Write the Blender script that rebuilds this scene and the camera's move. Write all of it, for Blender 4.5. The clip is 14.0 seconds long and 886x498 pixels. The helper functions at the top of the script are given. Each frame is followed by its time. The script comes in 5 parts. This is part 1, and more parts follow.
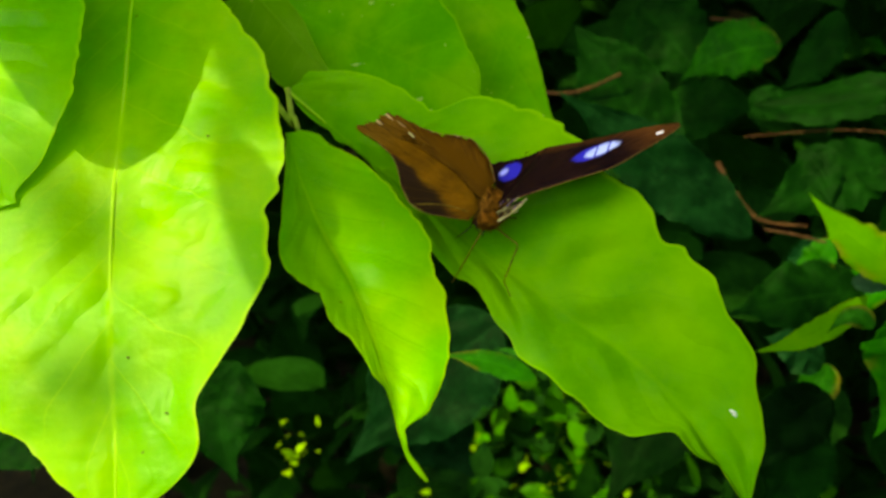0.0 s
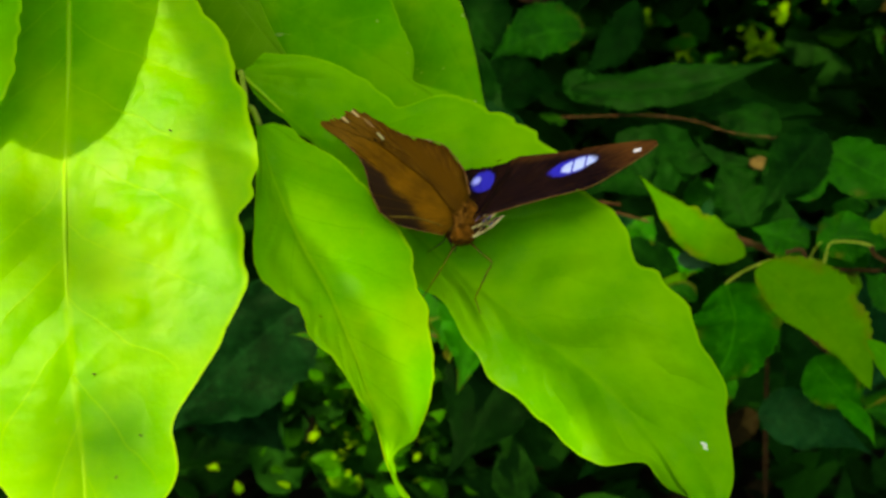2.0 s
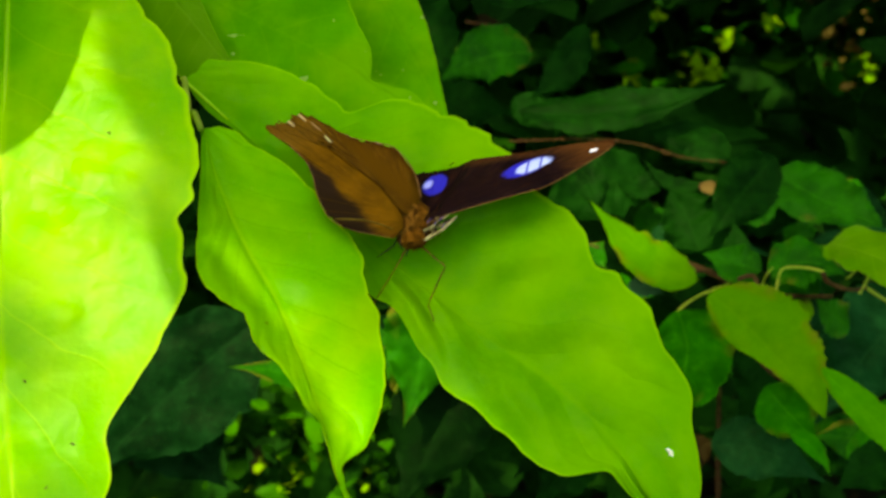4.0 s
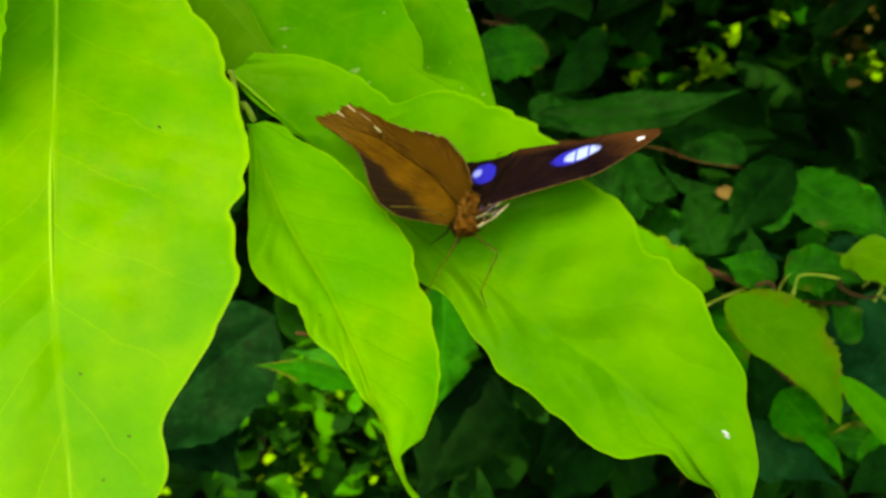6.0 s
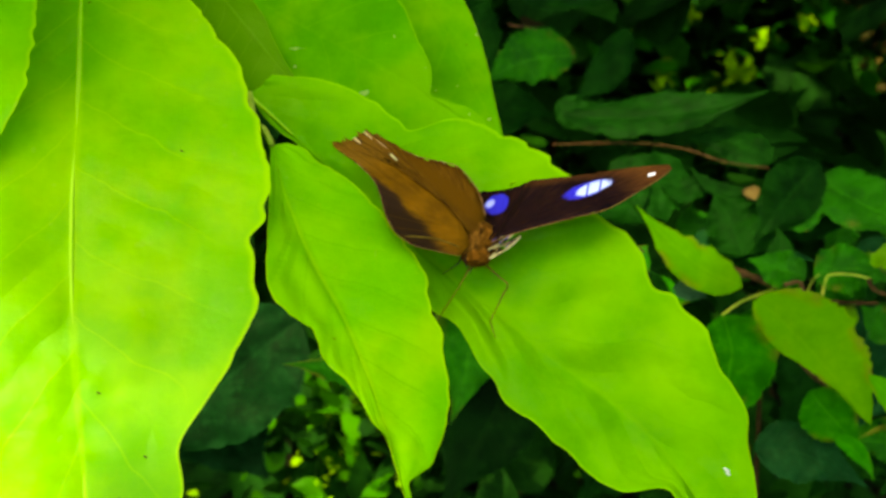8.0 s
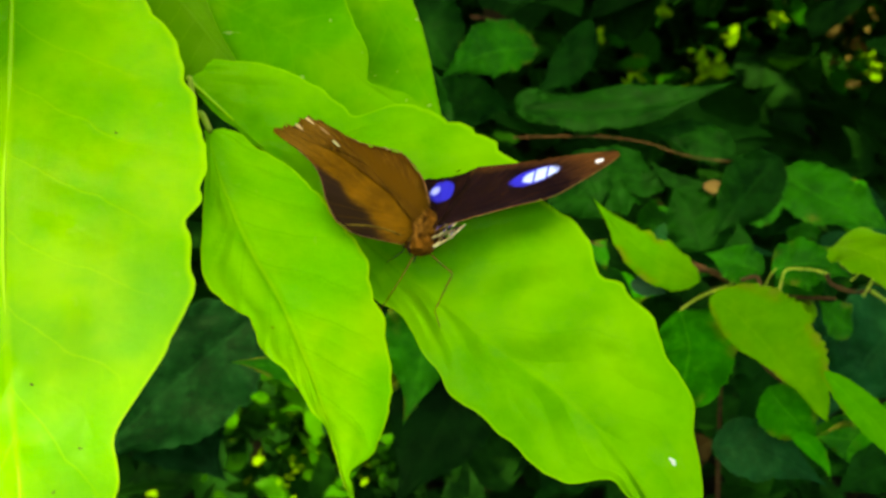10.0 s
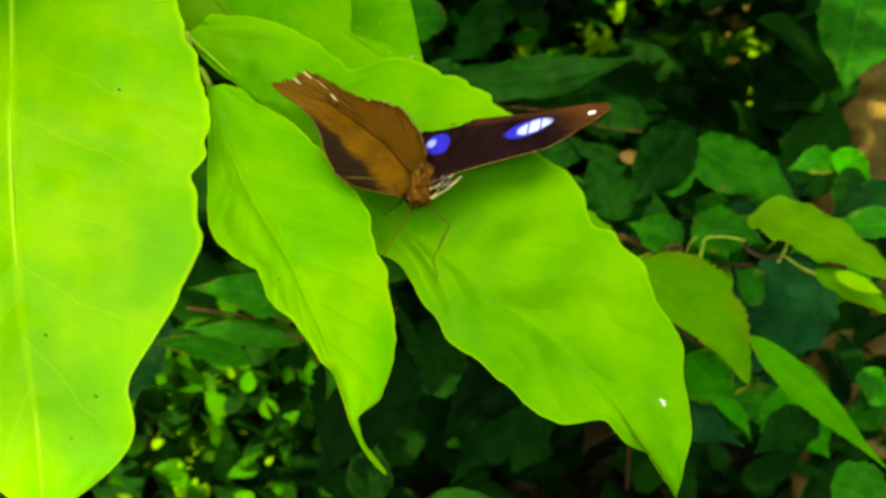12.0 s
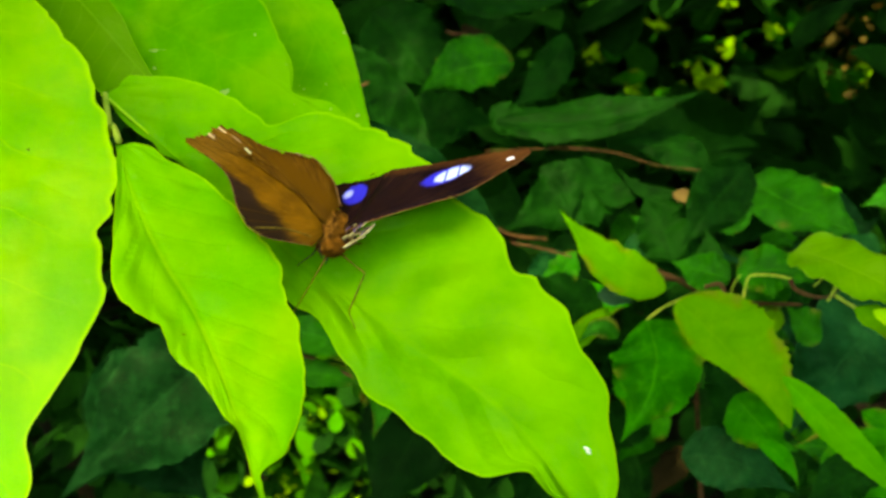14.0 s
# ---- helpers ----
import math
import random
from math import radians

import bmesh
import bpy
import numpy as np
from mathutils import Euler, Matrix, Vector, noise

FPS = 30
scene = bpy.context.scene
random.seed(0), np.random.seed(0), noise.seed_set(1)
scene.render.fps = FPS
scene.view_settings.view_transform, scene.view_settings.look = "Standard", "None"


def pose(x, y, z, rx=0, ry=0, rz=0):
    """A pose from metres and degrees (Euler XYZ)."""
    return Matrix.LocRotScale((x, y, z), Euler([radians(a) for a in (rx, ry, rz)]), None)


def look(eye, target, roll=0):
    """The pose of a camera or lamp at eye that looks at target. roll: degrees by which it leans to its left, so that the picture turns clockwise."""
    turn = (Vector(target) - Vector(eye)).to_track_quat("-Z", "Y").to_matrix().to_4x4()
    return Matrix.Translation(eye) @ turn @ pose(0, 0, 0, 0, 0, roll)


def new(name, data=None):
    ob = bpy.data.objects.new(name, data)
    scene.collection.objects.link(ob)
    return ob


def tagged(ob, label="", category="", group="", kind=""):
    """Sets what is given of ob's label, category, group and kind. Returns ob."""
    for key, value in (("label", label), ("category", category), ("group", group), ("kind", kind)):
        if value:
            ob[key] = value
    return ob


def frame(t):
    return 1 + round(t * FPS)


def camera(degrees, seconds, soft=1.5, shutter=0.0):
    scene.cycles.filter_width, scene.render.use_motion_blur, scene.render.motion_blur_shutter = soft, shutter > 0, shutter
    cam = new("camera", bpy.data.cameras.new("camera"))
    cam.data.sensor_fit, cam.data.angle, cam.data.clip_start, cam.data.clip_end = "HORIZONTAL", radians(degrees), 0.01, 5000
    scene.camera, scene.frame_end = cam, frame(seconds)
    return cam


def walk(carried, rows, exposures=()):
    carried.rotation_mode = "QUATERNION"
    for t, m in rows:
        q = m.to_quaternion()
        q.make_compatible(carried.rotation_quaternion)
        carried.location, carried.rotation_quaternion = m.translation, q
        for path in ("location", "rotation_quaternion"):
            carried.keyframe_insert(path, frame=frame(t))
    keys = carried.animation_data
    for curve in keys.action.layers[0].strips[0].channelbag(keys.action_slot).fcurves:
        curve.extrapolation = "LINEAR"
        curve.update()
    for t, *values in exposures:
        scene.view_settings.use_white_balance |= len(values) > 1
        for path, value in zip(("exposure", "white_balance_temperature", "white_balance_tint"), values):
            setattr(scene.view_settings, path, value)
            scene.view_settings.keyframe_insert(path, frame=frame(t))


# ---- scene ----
cam = camera(50.0, 14.0, 3.0)
# a small lens with a 1.6 mm opening, focused on the butterfly
cam.data.dof.use_dof, cam.data.dof.focus_distance, cam.data.dof.aperture_fstop = True, 0.245, cam.data.lens / 1.6
PATH = [
    (0, (0.07295, -0.24342, 1.28342), (-0.25227, 0.64711, 0.96533), -7.79),
    (0.5, (0.04451, -0.26648, 1.30046), (-0.14905, 0.65697, 0.96916), -4.46),
    (1, (0.03626, -0.25011, 1.29692), (-0.05945, 0.68684, 0.96083), -2.83),
    (1.5, (0.01694, -0.24732, 1.29598), (-0.05360, 0.68135, 0.93184), -1.88),
    (2, (0.00575, -0.24724, 1.29601), (-0.04633, 0.67677, 0.91720), -1.54),
    (2.5, (0.00624, -0.23362, 1.29799), (0.01191, 0.69466, 0.92617), -0.56),
    (2.7, (0.00850, -0.23391, 1.29620), (0.00612, 0.70128, 0.94205), -0.41),
    (4.8, (0.00583, -0.22812, 1.29095), (0.00674, 0.70303, 0.92631), -0.67),
    (5, (0.00000, -0.23180, 1.29365), (0.00000, 0.69539, 0.91905), -0.00),
    (5.5, (-0.00218, -0.23141, 1.29568), (0.00239, 0.69554, 0.92052), 0.02),
    (6, (-0.00451, -0.23557, 1.30187), (-0.00485, 0.69427, 0.93392), 0.13),
    (6.5, (-0.00552, -0.23784, 1.30231), (-0.01493, 0.69502, 0.94221), -0.13),
    (7, (-0.00858, -0.24122, 1.30142), (-0.03282, 0.69030, 0.93852), 0.21),
    (7.5, (-0.00671, -0.24080, 1.30002), (-0.03596, 0.69132, 0.93906), -0.38),
    (9.8, (0.00480, -0.22800, 1.29344), (-0.00369, 0.70451, 0.93240), -0.07),
    (10, (0.00814, -0.22683, 1.29246), (0.00534, 0.70467, 0.92874), 0.04),
    (10.5, (0.00408, -0.22547, 1.29145), (0.01016, 0.70366, 0.92175), 0.40),
    (11, (-0.00623, -0.22735, 1.29072), (0.00990, 0.69999, 0.91684), 0.92),
    (11.5, (-0.01076, -0.22396, 1.28820), (0.04244, 0.70415, 0.91971), 0.94),
    (12, (-0.01251, -0.21722, 1.28687), (0.10480, 0.69775, 0.90079), 2.16),
    (12.5, (-0.00468, -0.22114, 1.29162), (0.07962, 0.71207, 0.94232), 0.91),
    (13, (0.01784, -0.22704, 1.29170), (0.04180, 0.71020, 0.94384), -0.34),
    (13.5, (0.02385, -0.22723, 1.29003), (0.03265, 0.70960, 0.94037), -0.61),
    (14, (0.03328, -0.22782, 1.28892), (0.02014, 0.71085, 0.94435), -1.31),
]
EXPOSURES = [(t, stops, 8800, 0) for t, stops in (
    (0, 1.91), (0.5, 1.89), (1, 2.14), (1.5, 1.95), (2, 1.77), (2.7, 1.93), (5, 2.08), (6, 2.31), (7, 2.38), (10, 2.52), (12, 2.53), (14, 2.68))]
walk(cam, [(t, look(eye, target, roll)) for t, eye, target, roll in PATH], EXPOSURES)

# ---- light: hazy sun from behind the camera's left shoulder, under an open sky ----
SUN_WAY = Vector((-0.32, -0.34, 0.885)).normalized()
world = bpy.data.worlds.new("sky")
scene.world = world
world.use_nodes = True
wn = world.node_tree
sky = wn.nodes.new("ShaderNodeTexSky")
sky.sky_type, sky.sun_disc = "NISHITA", False
sky.sun_elevation = math.asin(SUN_WAY.z)
sky.sun_rotation = math.atan2(SUN_WAY.x, SUN_WAY.y)
sky.dust_density = 2.0
wn.links.new(sky.outputs[0], wn.nodes["Background"].inputs[0])
wn.nodes["Background"].inputs[1].default_value = 0.15
sun_data = bpy.data.lights.new("sun", "SUN")
sun_data.energy, sun_data.angle, sun_data.color = 1.75, radians(0.8), (1.0, 0.91, 0.72)
sun = new("sun", sun_data)
sun.matrix_world = look(SUN_WAY * 20, (0, 0, 0))


# ---- materials ----
def nodes(name):
    m = bpy.data.materials.new(name)
    m.use_nodes = True
    nt = m.node_tree
    return m, nt, nt.nodes["Principled BSDF"], nt.nodes["Material Output"]


def math_node(nt, op, a, b=None, c=None):
    n = nt.nodes.new("ShaderNodeMath")
    n.operation = op
    for i, v in enumerate((a, b, c)):
        if v is None:
            continue
        if isinstance(v, (int, float)):
            n.inputs[i].default_value = v
        else:
            nt.links.new(v, n.inputs[i])
    return n.outputs[0]


def mix_colour(nt, fac, a, b, kind="MIX"):
    n = nt.nodes.new("ShaderNodeMix")
    n.data_type, n.blend_type = "RGBA", kind
    for i, v in ((0, fac), (6, a), (7, b)):
        if isinstance(v, (int, float)):
            n.inputs[i].default_value = v
        elif isinstance(v, tuple):
            n.inputs[i].default_value = (*v, 1)
        else:
            nt.links.new(v, n.inputs[i])
    return n.outputs[2]


def ramp(nt, fac, low, high):
    n = nt.nodes.new("ShaderNodeMapRange")
    n.interpolation_type = "SMOOTHSTEP"
    nt.links.new(fac, n.inputs[0])
    n.inputs[1].default_value, n.inputs[2].default_value = low, high
    return n.outputs[0]


def noise_node(nt, coords, scale, detail=3.0, rough=0.55):
    n = nt.nodes.new("ShaderNodeTexNoise")
    n.inputs["Scale"].default_value, n.inputs["Detail"].default_value, n.inputs["Roughness"].default_value = scale, detail, rough
    nt.links.new(coords, n.inputs["Vector"])
    return n.outputs[0]


def leaf_material(name, colour, deep, vein, shine, through_colour, through_share, veins=9.0, rough=0.4, spots=0.0, many=False, show=0.4, blight=0.0, relief=0.0004, mottle=0.0, rib=0.3, blotch=0.35, sheen=(0.40, 0.90, 0.34), vein_mix=None, puff=0.0):
    """A leaf: blotched blade, pale midrib and curved side veins by the blade's own UV, light passing through."""
    m, nt, bsdf, out = nodes(name)
    uv = nt.nodes.new("ShaderNodeUVMap")
    sep = nt.nodes.new("ShaderNodeSeparateXYZ")
    nt.links.new(uv.outputs[0], sep.inputs[0])
    geo = nt.nodes.new("ShaderNodeTexCoord").outputs["Object"]
    u, v = sep.outputs[0], math_node(nt, "ABSOLUTE", math_node(nt, "MULTIPLY_ADD", sep.outputs[1], 2.0, -1.0))
    wob = math_node(nt, "MULTIPLY_ADD", noise_node(nt, geo, 60.0, 2.0), 0.35, -0.17)
    phase = math_node(nt, "ADD", math_node(nt, "ADD", math_node(nt, "MULTIPLY_ADD", u, veins, wob), math_node(nt, "MULTIPLY", math_node(nt, "GREATER_THAN", sep.outputs[1], 0.5), 0.45)), math_node(nt, "MULTIPLY", math_node(nt, "POWER", v, 0.8), -1.6))
    dist = math_node(nt, "ABSOLUTE", math_node(nt, "SUBTRACT", math_node(nt, "FRACT", phase), 0.5))
    side = math_node(nt, "SUBTRACT", 1.0, ramp(nt, dist, 0.004, 0.026))
    side = math_node(nt, "MULTIPLY", side, math_node(nt, "SUBTRACT", 1.0, ramp(nt, v, 0.45, 0.95)))
    mid = math_node(nt, "SUBTRACT", 1.0, ramp(nt, v, 0.012, 0.04))
    net = nt.nodes.new("ShaderNodeTexVoronoi")
    net.feature = "DISTANCE_TO_EDGE"
    net.inputs["Scale"].default_value = 420.0
    nt.links.new(geo, net.inputs["Vector"])
    mesh_veins = math_node(nt, "SUBTRACT", 1.0, ramp(nt, net.outputs["Distance"], 0.0, 0.12))
    blot = noise_node(nt, geo, 45.0, 4.0)
    fine = noise_node(nt, geo, 900.0, 3.0)
    info = nt.nodes.new("ShaderNodeNewGeometry").outputs["Random Per Island"] if many else nt.nodes.new("ShaderNodeObjectInfo").outputs["Random"]
    share = 0.75 if many else 0.3
    tone = math_node(nt, "ADD", math_node(nt, "MULTIPLY", ramp(nt, blot, 0.3, 0.7), 1 - share), math_node(nt, "MULTIPLY", info, share))
    base = mix_colour(nt, tone, deep, colour)
    patch = noise_node(nt, geo, 26.0, 4.0, 0.6)
    base = mix_colour(nt, math_node(nt, "MULTIPLY", ramp(nt, patch, 0.42, 0.7), blotch), base, vein)
    base = mix_colour(nt, math_node(nt, "MULTIPLY", mesh_veins, 0.04), base, vein)
    base = mix_colour(nt, math_node(nt, "MULTIPLY", side, show), base, vein_mix or vein)
    base = mix_colour(nt, math_node(nt, "MULTIPLY", mid, rib), base, vein)
    base = mix_colour(nt, math_node(nt, "MULTIPLY", ramp(nt, v, 0.955, 0.99), 0.6), base, vein)
    if mottle:
        spread = noise_node(nt, geo, 130.0, 5.0, 0.7)
        base = mix_colour(nt, math_node(nt, "MULTIPLY", ramp(nt, spread, 0.5, 0.72), mottle), base, vein)
        base = mix_colour(nt, math_node(nt, "MULTIPLY", ramp(nt, spread, 0.5, 0.3), mottle), base, deep)
    if blight:
        sick = math_node(nt, "MULTIPLY", ramp(nt, noise_node(nt, geo, 38.0, 3.0), 0.52, 0.66), ramp(nt, v, 0.55, 1.0))
        base = mix_colour(nt, math_node(nt, "MULTIPLY", sick, blight), base, (0.16, 0.13, 0.012))
    if spots:
        speck = noise_node(nt, geo, 260.0, 1.0)
        base = mix_colour(nt, math_node(nt, "MULTIPLY", ramp(nt, speck, 0.70, 0.76), spots), base, (0.55, 0.62, 0.22))
        dots = noise_node(nt, geo, 330.0, 0.0)
        base = mix_colour(nt, math_node(nt, "MULTIPLY", ramp(nt, dots, 0.86, 0.9), 0.7), base, (0.10, 0.09, 0.02))
    nt.links.new(base, bsdf.inputs["Base Color"])
    bsdf.inputs["Roughness"].default_value = rough
    bsdf.inputs["Specular IOR Level"].default_value = shine
    bsdf.inputs["Specular Tint"].default_value = (*sheen, 1)
    rough_var = math_node(nt, "MULTIPLY_ADD", blot, 0.3, rough - 0.15)
    nt.links.new(rough_var, bsdf.inputs["Roughness"])
    high = math_node(nt, "ADD", math_node(nt, "MULTIPLY", fine, 0.25), math_node(nt, "ADD", math_node(nt, "MULTIPLY", side, -0.3), math_node(nt, "MULTIPLY", mesh_veins, -0.12)))
    bump = nt.nodes.new("ShaderNodeBump")
    bump.inputs["Strength"].default_value, bump.inputs["Distance"].default_value = 0.6, relief
    nt.links.new(high, bump.inputs["Height"])
    if puff:
        # the blade swells between its side veins, more in some places than in others
        swell = math_node(nt, "MULTIPLY", math_node(nt, "SQRT", math_node(nt, "MULTIPLY_ADD", dist, dist, 0.012)), math_node(nt, "MULTIPLY", ramp(nt, noise_node(nt, geo, 38.0, 2.0), 0.3, 0.7), math_node(nt, "SUBTRACT", 1.0, ramp(nt, v, 0.6, 1.0))))
        swell = math_node(nt, "ADD", swell, math_node(nt, "MULTIPLY", noise_node(nt, geo, 75.0, 3.0), 0.45))
        quilted = nt.nodes.new("ShaderNodeBump")
        quilted.inputs["Strength"].default_value, quilted.inputs["Distance"].default_value = 1.0, puff
        nt.links.new(swell, quilted.inputs["Height"])
        nt.links.new(quilted.outputs[0], bump.inputs["Normal"])
    nt.links.new(bump.outputs[0], bsdf.inputs["Normal"])
    tr = nt.nodes.new("ShaderNodeBsdfTranslucent")
    nt.links.new(mix_colour(nt, 1.0, base, through_colour, "MULTIPLY"), tr.inputs["Color"])
    mix = nt.nodes.new("ShaderNodeMixShader")
    mix.inputs[0].default_value = through_share
    nt.links.new(bsdf.outputs[0], mix.inputs[1])
    nt.links.new(tr.outputs[0], mix.inputs[2])
    nt.links.new(mix.outputs[0], out.inputs[0])
    return m


def bark_material(name, dark_tone, pale_tone, scale):
    m, nt, bsdf, _ = nodes(name)
    geo = nt.nodes.new("ShaderNodeTexCoord").outputs["Object"]
    big, small = noise_node(nt, geo, scale, 5.0), noise_node(nt, geo, scale * 8, 4.0)
    col = mix_colour(nt, ramp(nt, big, 0.3, 0.7), dark_tone, pale_tone)
    col = mix_colour(nt, math_node(nt, "MULTIPLY", ramp(nt, small, 0.5, 0.8), 0.5), col, dark_tone)
    nt.links.new(col, bsdf.inputs["Base Color"])
    bsdf.inputs["Roughness"].default_value = 0.85
    bsdf.inputs["Specular IOR Level"].default_value = 0.1
    bump = nt.nodes.new("ShaderNodeBump")
    bump.inputs["Strength"].default_value, bump.inputs["Distance"].default_value = 0.6, 0.3 / scale
    nt.links.new(small, bump.inputs["Height"])
    nt.links.new(bump.outputs[0], bsdf.inputs["Normal"])
    return m


SUNNY = (0.92, 1.0, 0.75)
YOUNG = leaf_material("young_leaf", (0.225, 0.61, 0.001), (0.090, 0.45, 0.001), (0.40, 0.72, 0.006), 0.16, (1.0, 1.0, 0.4), 0.5, 9.0, 0.42, 0.06, show=0.3, relief=0.0002, blotch=0.5, sheen=SUNNY, puff=0.0027)
SLENDER = leaf_material("young_slender_leaf", (0.225, 0.61, 0.001), (0.090, 0.45, 0.001), (0.40, 0.72, 0.006), 0.13, (1.0, 1.0, 0.4), 0.5, 9.0, 0.42, 0.06, show=0.4, vein_mix=(0.07, 0.36, 0.001), relief=0.0002, blotch=0.5, sheen=SUNNY, puff=0.0015)
DEEPER = leaf_material("young_green_leaf", (0.140, 0.465, 0.001), (0.045, 0.300, 0.001), (0.26, 0.60, 0.006), 0.1, (1.0, 1.0, 0.4), 0.5, 7.0, 0.42, 0.0, show=0.12, vein_mix=(0.04, 0.27, 0.001), relief=0.0002, rib=0.12, blotch=0.45, sheen=SUNNY, puff=0.0046)
SCRAPED = leaf_material("scraped_leaf", (0.095, 0.41, 0.001), (0.040, 0.29, 0.001), (0.24, 0.54, 0.012), 0.05, (1.0, 1.0, 0.4), 0.5, 9.0, 0.48, 0.4, show=0.12, rib=0.06, blotch=0.45, sheen=SUNNY)
# dark green of old leaves, lowered further to hold the shrub's shade
dark = leaf_material("dark_shade_leaf", (0.0018, 0.027, 0.0012), (0.0005, 0.008, 0.0005), (0.006, 0.055, 0.004), 0.026, (1.0, 1.0, 0.5), 0.25, 9.0, 0.42, relief=0.0012, mottle=0.5)
# dark green leaf with deep shade put into its near-black colour
SHADE_BLACK = leaf_material("shade_black_leaf", (0.0010, 0.010, 0.0010), (0.0004, 0.003, 0.0004), (0.003, 0.022, 0.002), 0.02, (1.0, 1.0, 0.5), 0.15, 9.0, 0.45, relief=0.0012, mottle=0.5)
mid = leaf_material("green_leaf", (0.008, 0.135, 0.0015), (0.0024, 0.052, 0.001), (0.026, 0.20, 0.007), 0.09, (1.0, 1.0, 0.5), 0.35, 8.0, 0.42, blight=0.7, show=0.35, rib=0.6, relief=0.0012, mottle=0.5)
LUSH = leaf_material("lush_green_leaf", (0.010, 0.200, 0.0015), (0.003, 0.090, 0.001), (0.035, 0.28, 0.007), 0.06, (1.0, 1.0, 0.5), 0.4, 8.0, 0.42, blight=0.6, show=0.35, rib=0.6, relief=0.0012, mottle=0.5)
light = leaf_material("pale_leaf", (0.074, 0.265, 0.001), (0.042, 0.20, 0.001), (0.115, 0.30, 0.008), 0.06, (1.0, 1.0, 0.4), 0.45, 8.0, 0.5, blight=0.6, show=0.12, relief=0.0006, mottle=0.35)
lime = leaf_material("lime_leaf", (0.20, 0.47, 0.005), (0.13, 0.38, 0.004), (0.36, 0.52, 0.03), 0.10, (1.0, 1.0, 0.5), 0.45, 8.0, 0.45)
# bluish green, with part of the shrub's shade put into the colour
blue = leaf_material("bluish_shade_leaf", (0.0012, 0.020, 0.0028), (0.0003, 0.005, 0.0006), (0.005, 0.040, 0.007), 0.030, (0.8, 1.0, 0.7), 0.15, 9.0, 0.38, show=0.2, relief=0.0012, mottle=0.6)
# the thicket's shade is put into this near-black green
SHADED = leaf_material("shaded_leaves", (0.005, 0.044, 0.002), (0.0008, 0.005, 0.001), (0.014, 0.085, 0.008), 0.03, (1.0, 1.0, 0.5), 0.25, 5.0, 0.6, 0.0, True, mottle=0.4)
# lighter copy of the same leaves, coloured for the dim light far back
FAR_DIM = leaf_material("far_dim_leaves", (0.010, 0.080, 0.003), (0.0020, 0.016, 0.001), (0.024, 0.13, 0.008), 0.03, (1.0, 1.0, 0.5), 0.3, 5.0, 0.6, 0.0, True, mottle=0.5)
TEAL = leaf_material("blue_green_leaf", (0.0030, 0.046, 0.0085), (0.0008, 0.016, 0.002), (0.010, 0.070, 0.014), 0.05, (0.8, 1.0, 0.7), 0.2, 9.0, 0.38, show=0.3, relief=0.0012, mottle=0.6)
FRESH = leaf_material("mixed_green_leaves", (0.036, 0.24, 0.003), (0.004, 0.06, 0.001), (0.075, 0.26, 0.01), 0.05, (1.0, 1.0, 0.5), 0.35, 5.0, 0.45, 0.0, True, mottle=0.4)
OLIVE = leaf_material("olive_leaf", (0.082, 0.235, 0.003), (0.05, 0.18, 0.002), (0.15, 0.32, 0.02), 0.04, (1.0, 1.0, 0.4), 0.35, 8.0, 0.5)
GRASSY = leaf_material("grassy_leaf", (0.035, 0.23, 0.002), (0.018, 0.15, 0.001), (0.07, 0.30, 0.006), 0.06, (1.0, 1.0, 0.5), 0.4, 8.0, 0.5, blight=0.5, mottle=0.3)
# green leaf whose bluish-grey colour paints a sheen on it
PAINTED_SHEEN = leaf_material("painted_sheen_leaf", (0.018, 0.060, 0.024), (0.006, 0.034, 0.010), (0.05, 0.09, 0.045), 0.10, (0.8, 1.0, 0.7), 0.15, 9.0, 0.4, mottle=0.5)
TAN_LEAF = leaf_material("pale_brown_leaf", (0.13, 0.085, 0.02), (0.05, 0.03, 0.008), (0.18, 0.13, 0.04), 0.05, (1.0, 0.8, 0.5), 0.2, 7.0, 0.7)
dry = leaf_material("dry_leaf", (0.018, 0.011, 0.003), (0.005, 0.003, 0.001), (0.035, 0.025, 0.007), 0.05, (1.0, 0.8, 0.5), 0.2, 7.0, 0.7)
TAN = leaf_material("withered_leaf", (0.10, 0.075, 0.012), (0.02, 0.016, 0.004), (0.2, 0.15, 0.04), 0.05, (1.0, 0.8, 0.5), 0.2, 7.0, 0.7, many=True)
LITTER = leaf_material("dead_leaves", (0.05, 0.035, 0.012), (0.012, 0.009, 0.004), (0.09, 0.065, 0.025), 0.05, (1.0, 0.8, 0.5), 0.1, 7.0, 0.8, many=True)
RIB = leaf_material("pale_midrib", (0.36, 0.68, 0.02), (0.27, 0.60, 0.012), (0.44, 0.72, 0.04), 0.1, (1.0, 1.0, 0.5), 0.4, 9.0, 0.5)
STEM = bark_material("green_stem", (0.16, 0.27, 0.015), (0.32, 0.38, 0.04), 300.0)
TWIG = bark_material("brown_twig", (0.03, 0.014, 0.004), (0.09, 0.045, 0.013), 250.0)
BARK = bark_material("trunk_bark", (0.11, 0.070, 0.012), (0.34, 0.23, 0.05), 14.0)
# soil coloured nearly black to hold the shade under the trees
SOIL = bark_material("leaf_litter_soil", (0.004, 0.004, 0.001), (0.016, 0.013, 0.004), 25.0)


# ---- building helpers ----
def part(name, bm, material, parent=None, label="", smooth=True):
    me = bpy.data.meshes.new(name)
    bm.to_mesh(me)
    bm.free()
    me.materials.append(material)
    if smooth:
        me.polygons.foreach_set("use_smooth", [True] * len(me.polygons))
    ob = new(name, me)
    ob.parent = parent
    return tagged(ob, label)


